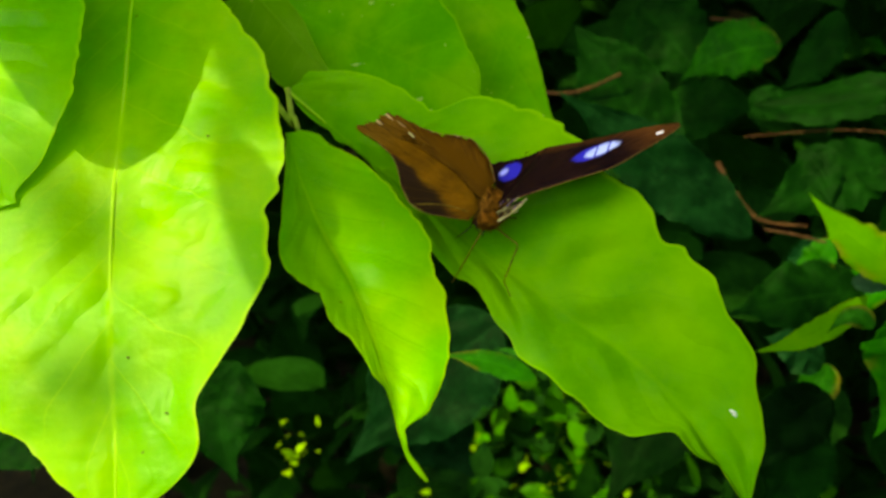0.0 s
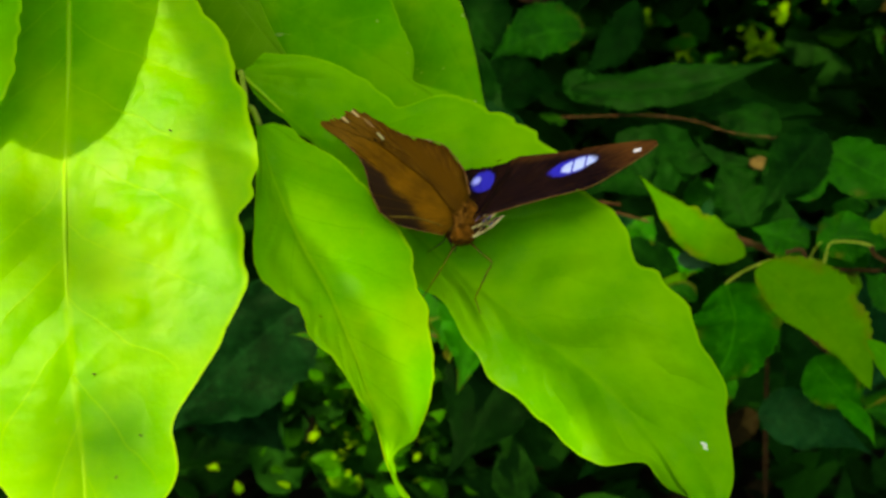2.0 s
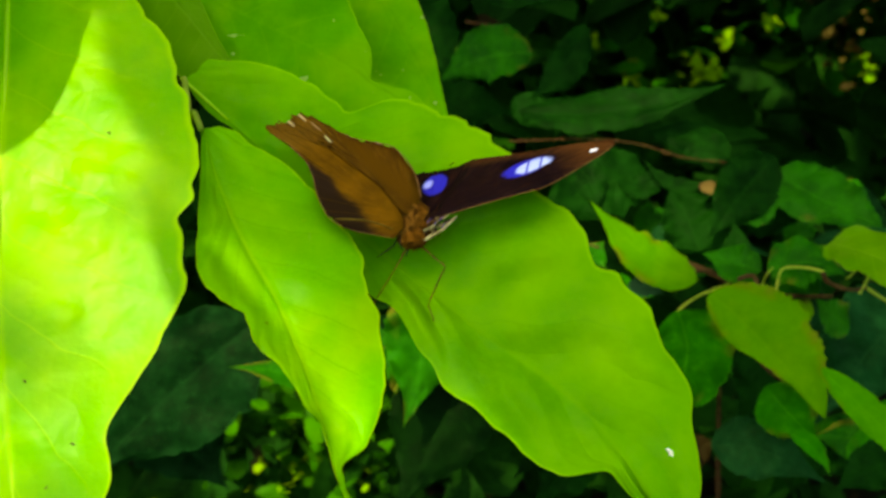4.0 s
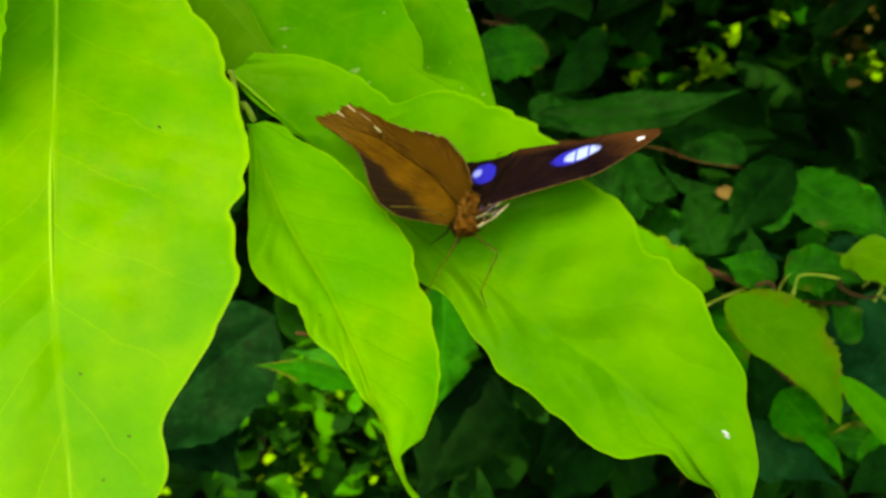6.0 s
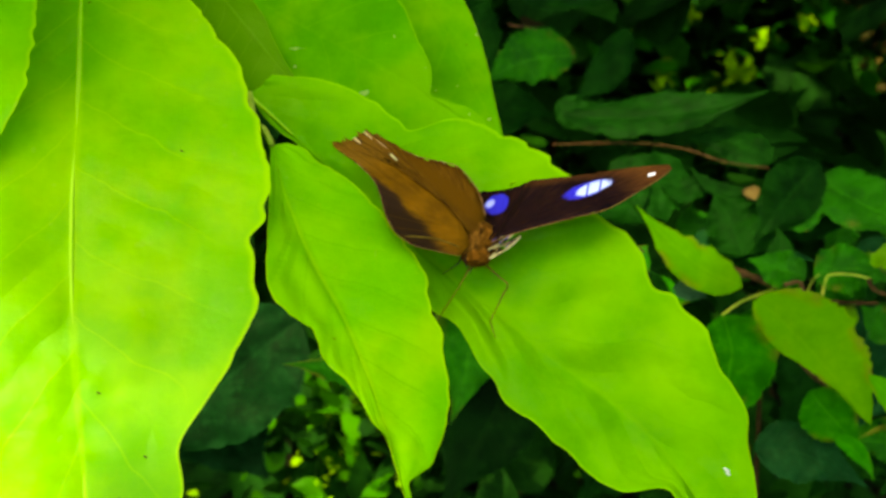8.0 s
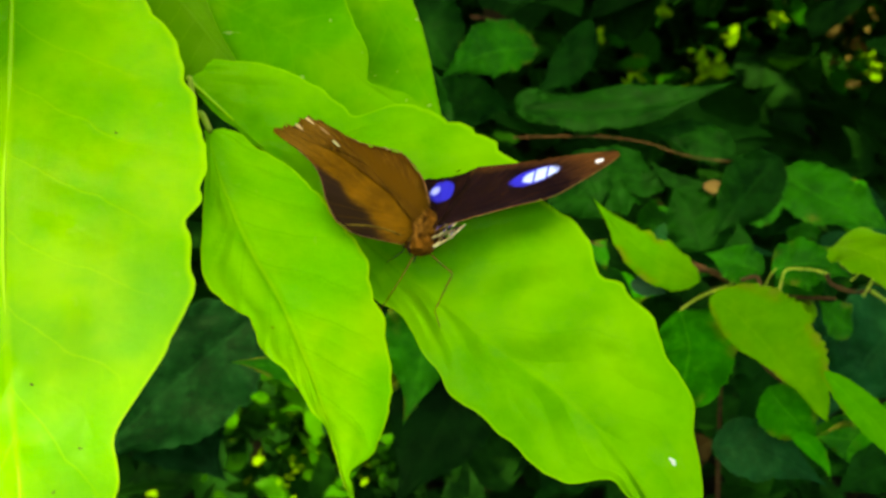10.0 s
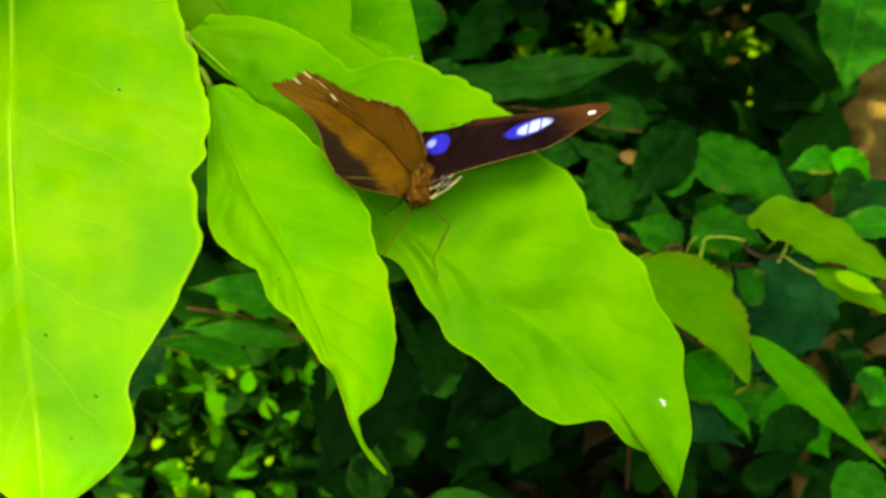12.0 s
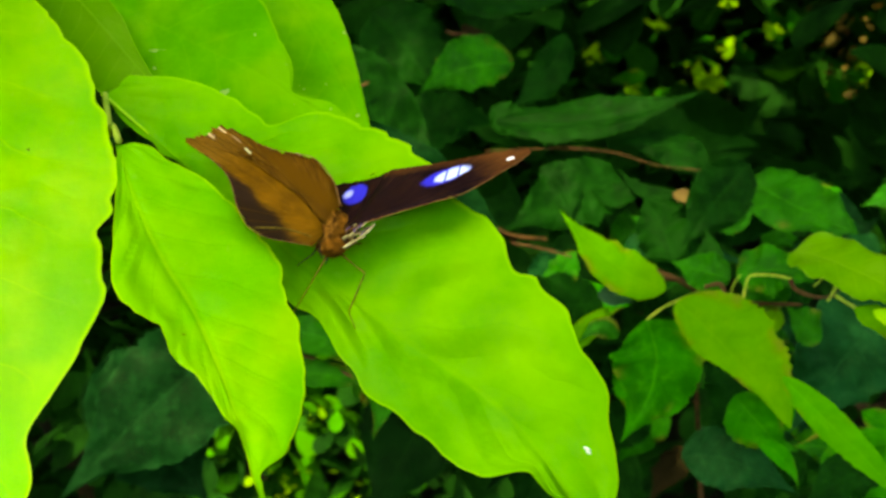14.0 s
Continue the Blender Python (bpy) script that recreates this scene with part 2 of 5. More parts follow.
def glide(points, s):
    """A smooth curve through points (vectors or numbers), s from 0 to 1."""
    m = len(points) - 1
    i = min(int(s * m), m - 1)
    f = s * m - i
    a, b, c, d = points[max(i - 1, 0)], points[i], points[i + 1], points[min(i + 2, m)]
    return (2 * b + (c - a) * f + (2 * a - 5 * b + 4 * c - d) * f * f + (3 * b - a - 3 * c + d) * f ** 3) * 0.5


def tooth(phase):
    """A slow rise and a quick fall, once in every whole number."""
    f = phase % 1
    return min(f, (1 - f) * 4)


def blade(bm, spine, left, right, face, fold, n=60, m=10, quilt=0.0005, wave=0.0007, teeth=0.02, veins=9, seed=0, saw=0.0):
    """A leaf blade along its midrib: half-widths on both sides, lifted edges, puffed between the side veins, slightly toothed."""
    uv = bm.loops.layers.uv.verify()
    face = Vector(face).normalized()
    cf, sf = math.cos(radians(fold)), math.sin(radians(fold))
    rows = []
    for i in range(n + 1):
        u = i / n
        p = glide(spine, u)
        tan = (glide(spine, min(u + 0.01, 1)) - glide(spine, max(u - 0.01, 0))).normalized()
        side = face.cross(tan).normalized()
        nrm = tan.cross(side)
        row = []
        for j in range(-m, m + 1):
            v = j / m
            av = abs(v)
            half = max(glide(right if v > 0 else left, u), 0.0002)
            edge = 1 + teeth * (noise.noise((u * 38 + seed * 7.3, v * 0.6, seed)) + 0.6 * (abs((u * veins * 2.5) % 1 - 0.5) - 0.25)) * av ** 4
            edge += saw * max(0.1, 0.6 + 1.5 * noise.noise((u * 6, v * 2, seed + 3.5))) * (tooth(u * veins * 2.6 + 0.15 * noise.noise((u * 9, seed, v))) - 0.4) * av ** 6 * min(1, half / 0.006)
            w = half * av * edge
            lift = w * sf - 1.4 * half * sf * av ** 3 * 0.35
            cell = u * veins - 1.6 * av ** 0.8 + (0.45 if v > 0 else 0) + 0.5
            uneven = max(0.0, 0.55 + 1.5 * noise.noise((math.floor(cell) * 1.7 + seed, av * 2.2, seed + (3.5 if v > 0 else 0.5))))
            lift += quilt * uneven * (math.sqrt(abs(math.sin(cell * math.pi))) - 0.6) * math.sin(min(av, 1) * math.pi * 0.85) * min(1, half / 0.01) * (1 - 0.6 * max(0, (u - 0.6) / 0.4))
            lift += wave * min(1, half / 0.012) * av ** 2 * noise.noise((u * 7 + seed * 3.1, v * 1.2, seed * 1.7)) * 2.2
            lift += quilt * 1.1 * min(1, half / 0.012) * noise.noise((u * 5.5 + seed, v * 2.2, seed * 2.3))
            lift -= 0.00035 * math.exp(-(av / 0.05) ** 2) * min(1, half / 0.01)
            row.append(bm.verts.new(p + side * (math.copysign(w, v) * cf) + nrm * lift))
        rows.append(row)
    for i in range(n):
        for j in range(2 * m):
            f = bm.faces.new((rows[i][j], rows[i][j + 1], rows[i + 1][j + 1], rows[i + 1][j]))
            for loop, (a, b) in zip(f.loops, ((i, j), (i, j + 1), (i + 1, j + 1), (i + 1, j))):
                loop[uv].uv = (a / n, b / (2 * m))


def tube(bm, points, r0, r1, sides=8, steps=24, bumpy=0.0):
    """A tapered round stem along points."""
    rings = []
    for i in range(steps + 1):
        s = i / steps
        p = glide(points, s)
        tan = (glide(points, min(s + 0.02, 1)) - glide(points, max(s - 0.02, 0))).normalized()
        x = tan.orthogonal().normalized()
        x = (Vector((0.31, 0.17, 0.93)).cross(tan)).normalized() if abs(tan.z) < 0.98 else x
        y = tan.cross(x)
        r = (r0 + (r1 - r0) * s) * (1 + bumpy * noise.noise(p * 300))
        rings.append([bm.verts.new(p + (x * math.cos(a) + y * math.sin(a)) * r) for a in (2 * math.pi * k / sides for k in range(sides))])
    for a, b in zip(rings, rings[1:]):
        for k in range(sides):
            bm.faces.new((a[k], a[(k + 1) % sides], b[(k + 1) % sides], b[k]))
    bm.faces.new(rings[0][::-1])
    bm.faces.new(rings[-1])


def blob(bm, centre, axis, long, wide, high=None, segments=16, rings=10, rough=0.0):
    """A rounded body along axis."""
    axis = Vector(axis).normalized()
    x = axis.cross(Vector((0, 0, 1))).normalized()
    z = x.cross(axis)
    turn = Matrix((x, axis, z)).transposed().to_4x4()
    got = bmesh.ops.create_uvsphere(bm, u_segments=segments, v_segments=rings, radius=1.0)["verts"]
    for vert in got:
        k = 1 + rough * noise.noise(vert.co * 4)
        vert.co = Vector(centre) + turn @ Vector((vert.co.x * wide * k, vert.co.y * long * k, vert.co.z * (high or wide) * k))


# ---- the sprig of young leaves in front ----
PIVOT = Vector((0, 0, 1.2))
sprig = tagged(new("leafy_branch"), "leafy branch of large translucent yellow-green young leaves", "branch")
sprig.location = PIVOT


def fresh_leaf(spine, left, right, face, fold, veins=9, seed=0, label="", wave=0.0008, quilt=0.0004, rib=0.0006, material=None):
    bm = bmesh.new()
    pts = [Vector(p) - PIVOT for p in spine]
    blade(bm, pts, left, right, face, fold, 220, 14, quilt, wave, 0.026, veins, seed, 0.03)
    ob = part("leaf", bm, material or YOUNG, sprig, label)
    bm = bmesh.new()
    back = Vector(face).normalized() * (0.1 * rib + 0.00035 if rib > 0.0009 else 0.0004 + 0.7 * quilt)
    line = [glide(pts, s * 0.97 / 12) - back for s in range(13)]
    tube(bm, line, rib, rib * 0.2, 8, 60)
    part("midrib", bm, RIB, ob, "pale green midrib")
    return ob


broad_leaf = fresh_leaf(
    [(-0.1171, 0.0586, 1.2902), (-0.1132, 0.0412, 1.2753), (-0.1093, 0.0240, 1.2602), (-0.1054, 0.0071, 1.2449), (-0.1022, -0.0098, 1.2293), (-0.0981, -0.0262, 1.2135), (-0.0930, -0.0421, 1.1974), (-0.0873, -0.0575, 1.1810), (-0.0831, -0.0726, 1.1640)],
    [0.0125, 0.0140, 0.0161, 0.0186, 0.0212, 0.0227, 0.0241, 0.0255, 0.0269, 0.0283, 0.0290, 0.0296, 0.0302, 0.0309, 0.0314, 0.0319, 0.0322, 0.0324, 0.0327, 0.0329, 0.0332, 0.0336, 0.0340, 0.0349, 0.0358, 0.0360, 0.0361, 0.0363, 0.0360, 0.0356, 0.0352, 0.0342, 0.0332, 0.0309, 0.0267, 0.0214, 0.0181, 0.0140, 0.0089, 0.0042, 0.0004],
    [0.0126, 0.0126, 0.0153, 0.0185, 0.0217, 0.0248, 0.0275, 0.0299, 0.0323, 0.0347, 0.0371, 0.0394, 0.0413, 0.0430, 0.0440, 0.0451, 0.0461, 0.0467, 0.0475, 0.0482, 0.0487, 0.0490, 0.0483, 0.0476, 0.0439, 0.0431, 0.0433, 0.0434, 0.0431, 0.0416, 0.0384, 0.0358, 0.0326, 0.0285, 0.0234, 0.0210, 0.0215, 0.0202, 0.0155, 0.0079, 0.0016],
    (0.04, -0.69, 0.72), 6, veins=9, seed=1, rib=0.00092, quilt=0.0010, label="broad yellow-green young leaf, partly sunlit")
long_leaf = fresh_leaf(
    [(-0.0685, 0.0423, 1.2440), (-0.0533, 0.0331, 1.2331), (-0.0380, 0.0237, 1.2225), (-0.0228, 0.0139, 1.2121), (-0.0073, 0.0038, 1.2023), (0.0086, -0.0060, 1.1931), (0.0248, -0.0161, 1.1848), (0.0403, -0.0269, 1.1763), (0.0523, -0.0401, 1.1655), (0.0617, -0.0543, 1.1539)],
    [0.0008, 0.0008, 0.0016, 0.0020, 0.0018, 0.0010, 0.0019, 0.0007, 0.0006, 0.0005, 0.0014, 0.0023, 0.0033, 0.0042, 0.0052, 0.0062, 0.0072, 0.0080, 0.0090, 0.0099, 0.0103, 0.0095, 0.0092, 0.0109, 0.0129, 0.0142, 0.0154, 0.0175, 0.0181, 0.0173, 0.0175, 0.0181, 0.0177, 0.0179, 0.0183, 0.0177, 0.0163, 0.0135, 0.0054, 0.0044, 0.0036, 0.0002, 0.0001, 0.0001, 0.0001],
    [0.0095, 0.0118, 0.0152, 0.0187, 0.0213, 0.0227, 0.0236, 0.0244, 0.0247, 0.0251, 0.0259, 0.0348, 0.0387, 0.0410, 0.0420, 0.0431, 0.0442, 0.0449, 0.0455, 0.0452, 0.0448, 0.0440, 0.0430, 0.0416, 0.0408, 0.0408, 0.0403, 0.0395, 0.0376, 0.0335, 0.0321, 0.0333, 0.0323, 0.0307, 0.0284, 0.0257, 0.0251, 0.0240, 0.0204, 0.0175, 0.0150, 0.0121, 0.0070, 0.0031, 0.0000],
    (-0.07, -0.72, 0.69), 5, veins=8, seed=2, rib=0.0003, quilt=0.0018, material=DEEPER, label="long wavy-edged yellow-green leaf with drooping tip")
narrow_leaf = fresh_leaf(
    [(-0.0568, 0.0110, 1.2371), (-0.0531, 0.0033, 1.2280), (-0.0480, -0.0042, 1.2193), (-0.0422, -0.0115, 1.2110), (-0.0355, -0.0187, 1.2031), (-0.0301, -0.0269, 1.1954), (-0.0252, -0.0357, 1.1880), (-0.0206, -0.0451, 1.1810), (-0.0165, -0.0549, 1.1744), (-0.0095, -0.0632, 1.1684)],
    [0.0009, 0.0009, 0.0017, 0.0025, 0.0034, 0.0046, 0.0059, 0.0072, 0.0085, 0.0099, 0.0114, 0.0128, 0.0142, 0.0143, 0.0137, 0.0127, 0.0114, 0.0093, 0.0092, 0.0094, 0.0090, 0.0075, 0.0056, 0.0048, 0.0038, 0.0032, 0.0027, 0.0010, 0.0006, 0.0004, 0.0001, 0.0001, 0.0004, 0.0009, 0.0011, 0.0008, 0.0003],
    [0.0042, 0.0085, 0.0108, 0.0148, 0.0173, 0.0190, 0.0202, 0.0212, 0.0223, 0.0234, 0.0242, 0.0249, 0.0255, 0.0255, 0.0253, 0.0252, 0.0249, 0.0231, 0.0223, 0.0223, 0.0226, 0.0218, 0.0210, 0.0202, 0.0195, 0.0183, 0.0168, 0.0150, 0.0132, 0.0103, 0.0080, 0.0020, 0.0011, 0.0002, 0.0004, 0.0004, 0.0003],
    (0.27, -0.56, 0.79), 8, veins=9, seed=3, rib=0.00038, quilt=0.0014, material=SLENDER, label="narrow yellow-green leaf ending in a drip tip")
upper_leaf = fresh_leaf(
    [(-0.0889, 0.0931, 1.2735), (-0.0750, 0.0866, 1.2671), (-0.0610, 0.0802, 1.2609), (-0.0467, 0.0740, 1.2550), (-0.0323, 0.0680, 1.2493), (-0.0185, 0.0614, 1.2429), (-0.0051, 0.0545, 1.2359), (0.0077, 0.0471, 1.2284)],
    [0.0047, 0.0047, 0.0047, 0.0069, 0.0092, 0.0112, 0.0128, 0.0142, 0.0156, 0.0171, 0.0180, 0.0188, 0.0195, 0.0202, 0.0208, 0.0214, 0.0220, 0.0222, 0.0221, 0.0219, 0.0217, 0.0214, 0.0207, 0.0200, 0.0192, 0.0183, 0.0168, 0.0149, 0.0128, 0.0066, 0.0008],
    [0.0277, 0.0277, 0.0277, 0.0288, 0.0299, 0.0308, 0.0318, 0.0326, 0.0323, 0.0318, 0.0313, 0.0308, 0.0302, 0.0296, 0.0277, 0.0256, 0.0233, 0.0210, 0.0178, 0.0147, 0.0123, 0.0100, 0.0066, 0.0007, 0.0015, 0.0023, 0.0038, 0.0038, 0.0026, 0.0012, 0.0012],
    (-0.08, -0.78, 0.63), 6, veins=9, seed=4, rib=0.0003, material=SCRAPED, label="yellow-green leaf with pale insect-scraped spots")
rear_leaf = fresh_leaf(
    [(-0.0446, 0.1289, 1.2921), (-0.0182, 0.1080, 1.2671), (-0.0026, 0.0884, 1.2453), (0.0057, 0.0751, 1.2311), (0.0110, 0.0644, 1.2207)],
    [0.0152, 0.0152, 0.0193, 0.0221, 0.0223, 0.0212, 0.0199, 0.0186, 0.0172, 0.0157, 0.0143, 0.0097, 0.0000],
    [0.0127, 0.0127, 0.0129, 0.0130, 0.0108, 0.0097, 0.0078, 0.0060, 0.0044, 0.0032, 0.0022, 0.0013, 0.0000],
    (-0.10, -0.80, 0.60), 6, veins=9, seed=5, rib=0.0003, material=SCRAPED, label="yellow-green leaf half hidden behind another")
fresh_leaf(
    [(-0.0869, 0.0733, 1.2747), (-0.0741, 0.0651, 1.2623), (-0.0630, 0.0565, 1.2518), (-0.0529, 0.0484, 1.2424)],
    [0.0122, 0.0122, 0.0136, 0.0149, 0.0159, 0.0158, 0.0157, 0.0156, 0.0133, 0.0105, 0.0000],
    [0.0074, 0.0074, 0.0072, 0.0069, 0.0061, 0.0047, 0.0034, 0.0025, 0.0016, 0.0009, 0.0000],
    (0.20, -0.74, 0.64), 14, veins=8, seed=6, rib=0.0003, material=OLIVE, label="small olive-green leaf folded along its midrib")
over_leaf = fresh_leaf(
    [(-0.1740, 0.0518, 1.3036), (-0.1636, 0.0361, 1.2889), (-0.1548, 0.0198, 1.2737), (-0.1458, 0.0036, 1.2585), (-0.1404, -0.0079, 1.2424), (-0.1354, -0.0183, 1.2261)],
    [0.0172, 0.0192, 0.0214, 0.0228, 0.0239, 0.0247, 0.0255, 0.0256, 0.0246, 0.0237, 0.0228, 0.0219, 0.0205, 0.0184, 0.0164, 0.0143, 0.0124, 0.0092, 0.0056, 0.0023, 0.0001],
    [0.0343, 0.0343, 0.0343, 0.0343, 0.0343, 0.0353, 0.0364, 0.0368, 0.0367, 0.0364, 0.0351, 0.0335, 0.0320, 0.0303, 0.0284, 0.0264, 0.0232, 0.0197, 0.0154, 0.0082, 0.0082],
    (0.05, -0.67, 0.74), 8, veins=9, seed=7, label="yellow-green leaf overlapping the broad leaf")

# the pale stalk runs out along the root of the long leaf
bm = bmesh.new()
tube(bm, [Vector(p) for p in ((-0.0690, 0.0415, 0.0447), (-0.0610, 0.0372, 0.0390), (-0.0548, 0.0334, 0.0346))], 0.0006, 0.0002, 8, 20)
part("midrib_root", bm, RIB, long_leaf, "pale thick root of the midrib")

# droppings and insect marks on the blades
def speck(owner, near, size, material):
    spot = min((v.co for v in owner.data.vertices), key=lambda c: (c - Vector(near)).length)
    bm = bmesh.new()
    blob(bm, spot + Vector((0, -0.0002, 0.0002)), (1, 0.1, -0.6), size, size * 0.6, size * 0.3, 10, 6, 0.3)
    part("speck", bm, material, owner)


CHALK = bark_material("white_speck", (0.5, 0.55, 0.35), (0.75, 0.78, 0.62), 900.0)
for near, size in (((0.0599, -0.0358, -0.0311), 0.0011), ((0.0606, -0.0362, -0.0321), 0.0008)):
    speck(long_leaf, near, size, CHALK)
for near in ((-0.0876, -0.0457, -0.0064), (-0.0760, 0.0012, 0.0377), (-0.0744, -0.0538, -0.0183)):
    speck(broad_leaf, near, 0.0005, TWIG)

# stem from which the leaves hang, and their stalks
STEM_LINE = [Vector(p) for p in ((-0.1244, 0.1213, 0.0867), (-0.1032, 0.0850, 0.0637), (-0.0837, 0.0566, 0.0468), (-0.0657, 0.0335, 0.0348))]
bm = bmesh.new()
tube(bm, STEM_LINE, 0.0026, 0.0009, 10, 30, 0.05)
part("stem", bm, STEM, sprig, "green woody stem")


def stalk(a, b, r=0.0008):
    bm = bmesh.new()
    a, b = Vector(a), Vector(b)
    tube(bm, [a, (a + b) * 0.5 + Vector((0, 0, 0.003)), b], r * 1.3, r, 8, 12)
    part("leaf_stalk", bm, STEM, sprig)


stalk((-0.0657, 0.0335, 0.0348), (-0.0562, 0.0098, 0.0377))
stalk((-0.0657, 0.0335, 0.0348), (-0.0683, 0.0418, 0.0447))
stalk((-0.1032, 0.0850, 0.0637), (-0.1184, 0.0611, 0.0924))
stalk((-0.1032, 0.0850, 0.0637), (-0.0708, 0.0992, 0.0854))
stalk((-0.1244, 0.1213, 0.0867), (-0.0446, 0.1289, 0.0921))
stalk((-0.0837, 0.0566, 0.0468), (-0.0869, 0.0733, 0.0747))
stalk((-0.1244, 0.1213, 0.0867), (-0.1277, 0.0100, 0.0914))


# ---- the butterfly on the long leaf ----
BLUE, PALE = (0.018, 0.017, 0.36), (0.42, 0.50, 0.84)


def wing_material(name, field, margin, spots, band=0.0, streaked=0.6):
    """Wing scales: dark field, browner margin, oval spots given as (x, y, half-length, half-height, colour, lean) in the wing's own plane."""
    m, nt, bsdf, _ = nodes(name)
    uv = nt.nodes.new("ShaderNodeUVMap").outputs[0]
    sep = nt.nodes.new("ShaderNodeSeparateXYZ")
    nt.links.new(uv, sep.inputs[0])
    geo = nt.nodes.new("ShaderNodeTexCoord").outputs["Object"]
    grain, blot = noise_node(nt, geo, 2500.0, 2.0), noise_node(nt, geo, 160.0, 3.0)
    col = mix_colour(nt, ramp(nt, blot, 0.25, 0.75), field, tuple(c * 1.8 for c in field))
    far = math_node(nt, "ADD", sep.outputs[0], math_node(nt, "MULTIPLY", blot, 0.15))
    col = mix_colour(nt, ramp(nt, far, 0.72, 0.98), col, margin)
    if band:
        inner = math_node(nt, "SUBTRACT", math_node(nt, "MULTIPLY_ADD", sep.outputs[0], -0.55, 0.60), sep.outputs[1])
        inner = math_node(nt, "ADD", inner, math_node(nt, "MULTIPLY_ADD", blot, 0.08, -0.04))
        col = mix_colour(nt, math_node(nt, "MULTIPLY", math_node(nt, "SUBTRACT", 1.0, ramp(nt, inner, 0.02, band)), 0.6), col, margin)
    ang = nt.nodes.new("ShaderNodeMath")
    ang.operation = "ARCTAN2"
    nt.links.new(sep.outputs[1], ang.inputs[0])
    nt.links.new(sep.outputs[0], ang.inputs[1])
    vein = math_node(nt, "ABSOLUTE", math_node(nt, "SUBTRACT", math_node(nt, "FRACT", math_node(nt, "MULTIPLY", ang.outputs[0], 7.0)), 0.5))
    vein = math_node(nt, "SUBTRACT", 1.0, ramp(nt, vein, 0.0, 0.06))
    col = mix_colour(nt, math_node(nt, "MULTIPLY", vein, 0.55), col, tuple(c * 0.3 for c in field))
    ray = nt.nodes.new("ShaderNodeCombineXYZ")
    nt.links.new(math_node(nt, "MULTIPLY", ang.outputs[0], 24.0), ray.inputs[0])
    nt.links.new(math_node(nt, "MULTIPLY", sep.outputs[0], 5.0), ray.inputs[1])
    streak = noise_node(nt, ray.outputs[0], 1.0, 4.0, 0.65)
    col = mix_colour(nt, math_node(nt, "MULTIPLY", ramp(nt, streak, 0.5, 0.75), streaked * 0.7), col, margin)
    col = mix_colour(nt, math_node(nt, "MULTIPLY", ramp(nt, streak, 0.5, 0.25), 0.6), col, tuple(c * 0.4 for c in field))
    hairs = nt.nodes.new("ShaderNodeCombineXYZ")
    nt.links.new(math_node(nt, "MULTIPLY", ang.outputs[0], 60.0), hairs.inputs[0])
    nt.links.new(math_node(nt, "MULTIPLY", sep.outputs[0], 9.0), hairs.inputs[1])
    fine = noise_node(nt, hairs.outputs[0], 1.0, 3.0, 0.7)
    col = mix_colour(nt, math_node(nt, "MULTIPLY", ramp(nt, fine, 0.52, 0.75), streaked), col, tuple(min(1, c * 2.0) for c in margin))
    col = mix_colour(nt, math_node(nt, "MULTIPLY", ramp(nt, fine, 0.48, 0.25), 0.65), col, tuple(c * 0.35 for c in field))
    for x, y, a, b, colour, lean, *soft in spots:
        dx, dy = math_node(nt, "SUBTRACT", sep.outputs[0], x), math_node(nt, "SUBTRACT", sep.outputs[1], y)
        dx = math_node(nt, "SUBTRACT", dx, math_node(nt, "MULTIPLY", dy, lean))
        r = math_node(nt, "ADD", math_node(nt, "POWER", math_node(nt, "DIVIDE", dx, a), 2.0), math_node(nt, "POWER", math_node(nt, "DIVIDE", dy, b), 2.0))
        r = math_node(nt, "ADD", r, math_node(nt, "ADD", math_node(nt, "MULTIPLY_ADD", blot, 0.9, -0.45), math_node(nt, "MULTIPLY_ADD", streak, 0.9, -0.45)))
        inside = math_node(nt, "SUBTRACT", 1.0, ramp(nt, r, 0.8 - sum(soft), 1.1 + sum(soft)))
        cell = math_node(nt, "MULTIPLY", inside, math_node(nt, "SUBTRACT", 1.0, math_node(nt, "MULTIPLY", vein, 0.45)))
        if colour == PALE:
            bars = math_node(nt, "FRACT", math_node(nt, "DIVIDE", math_node(nt, "MULTIPLY_ADD", dy, -0.5, dx), 0.075))
            bars = ramp(nt, math_node(nt, "ABSOLUTE", math_node(nt, "SUBTRACT", bars, 0.5)), 0.03, 0.12)
            cell = math_node(nt, "MULTIPLY", cell, bars)
        col = mix_colour(nt, cell, col, colour)
    nt.links.new(col, bsdf.inputs["Base Color"])
    bsdf.inputs["Roughness"].default_value = 0.6
    bsdf.inputs["Specular IOR Level"].default_value = 0.015
    bump = nt.nodes.new("ShaderNodeBump")
    bump.inputs["Strength"].default_value, bump.inputs["Distance"].default_value = 0.4, 0.0001
    nt.links.new(math_node(nt, "ADD", grain, math_node(nt, "MULTIPLY", vein, 1.5)), bump.inputs["Height"])
    nt.links.new(bump.outputs[0], bsdf.inputs["Normal"])
    return m


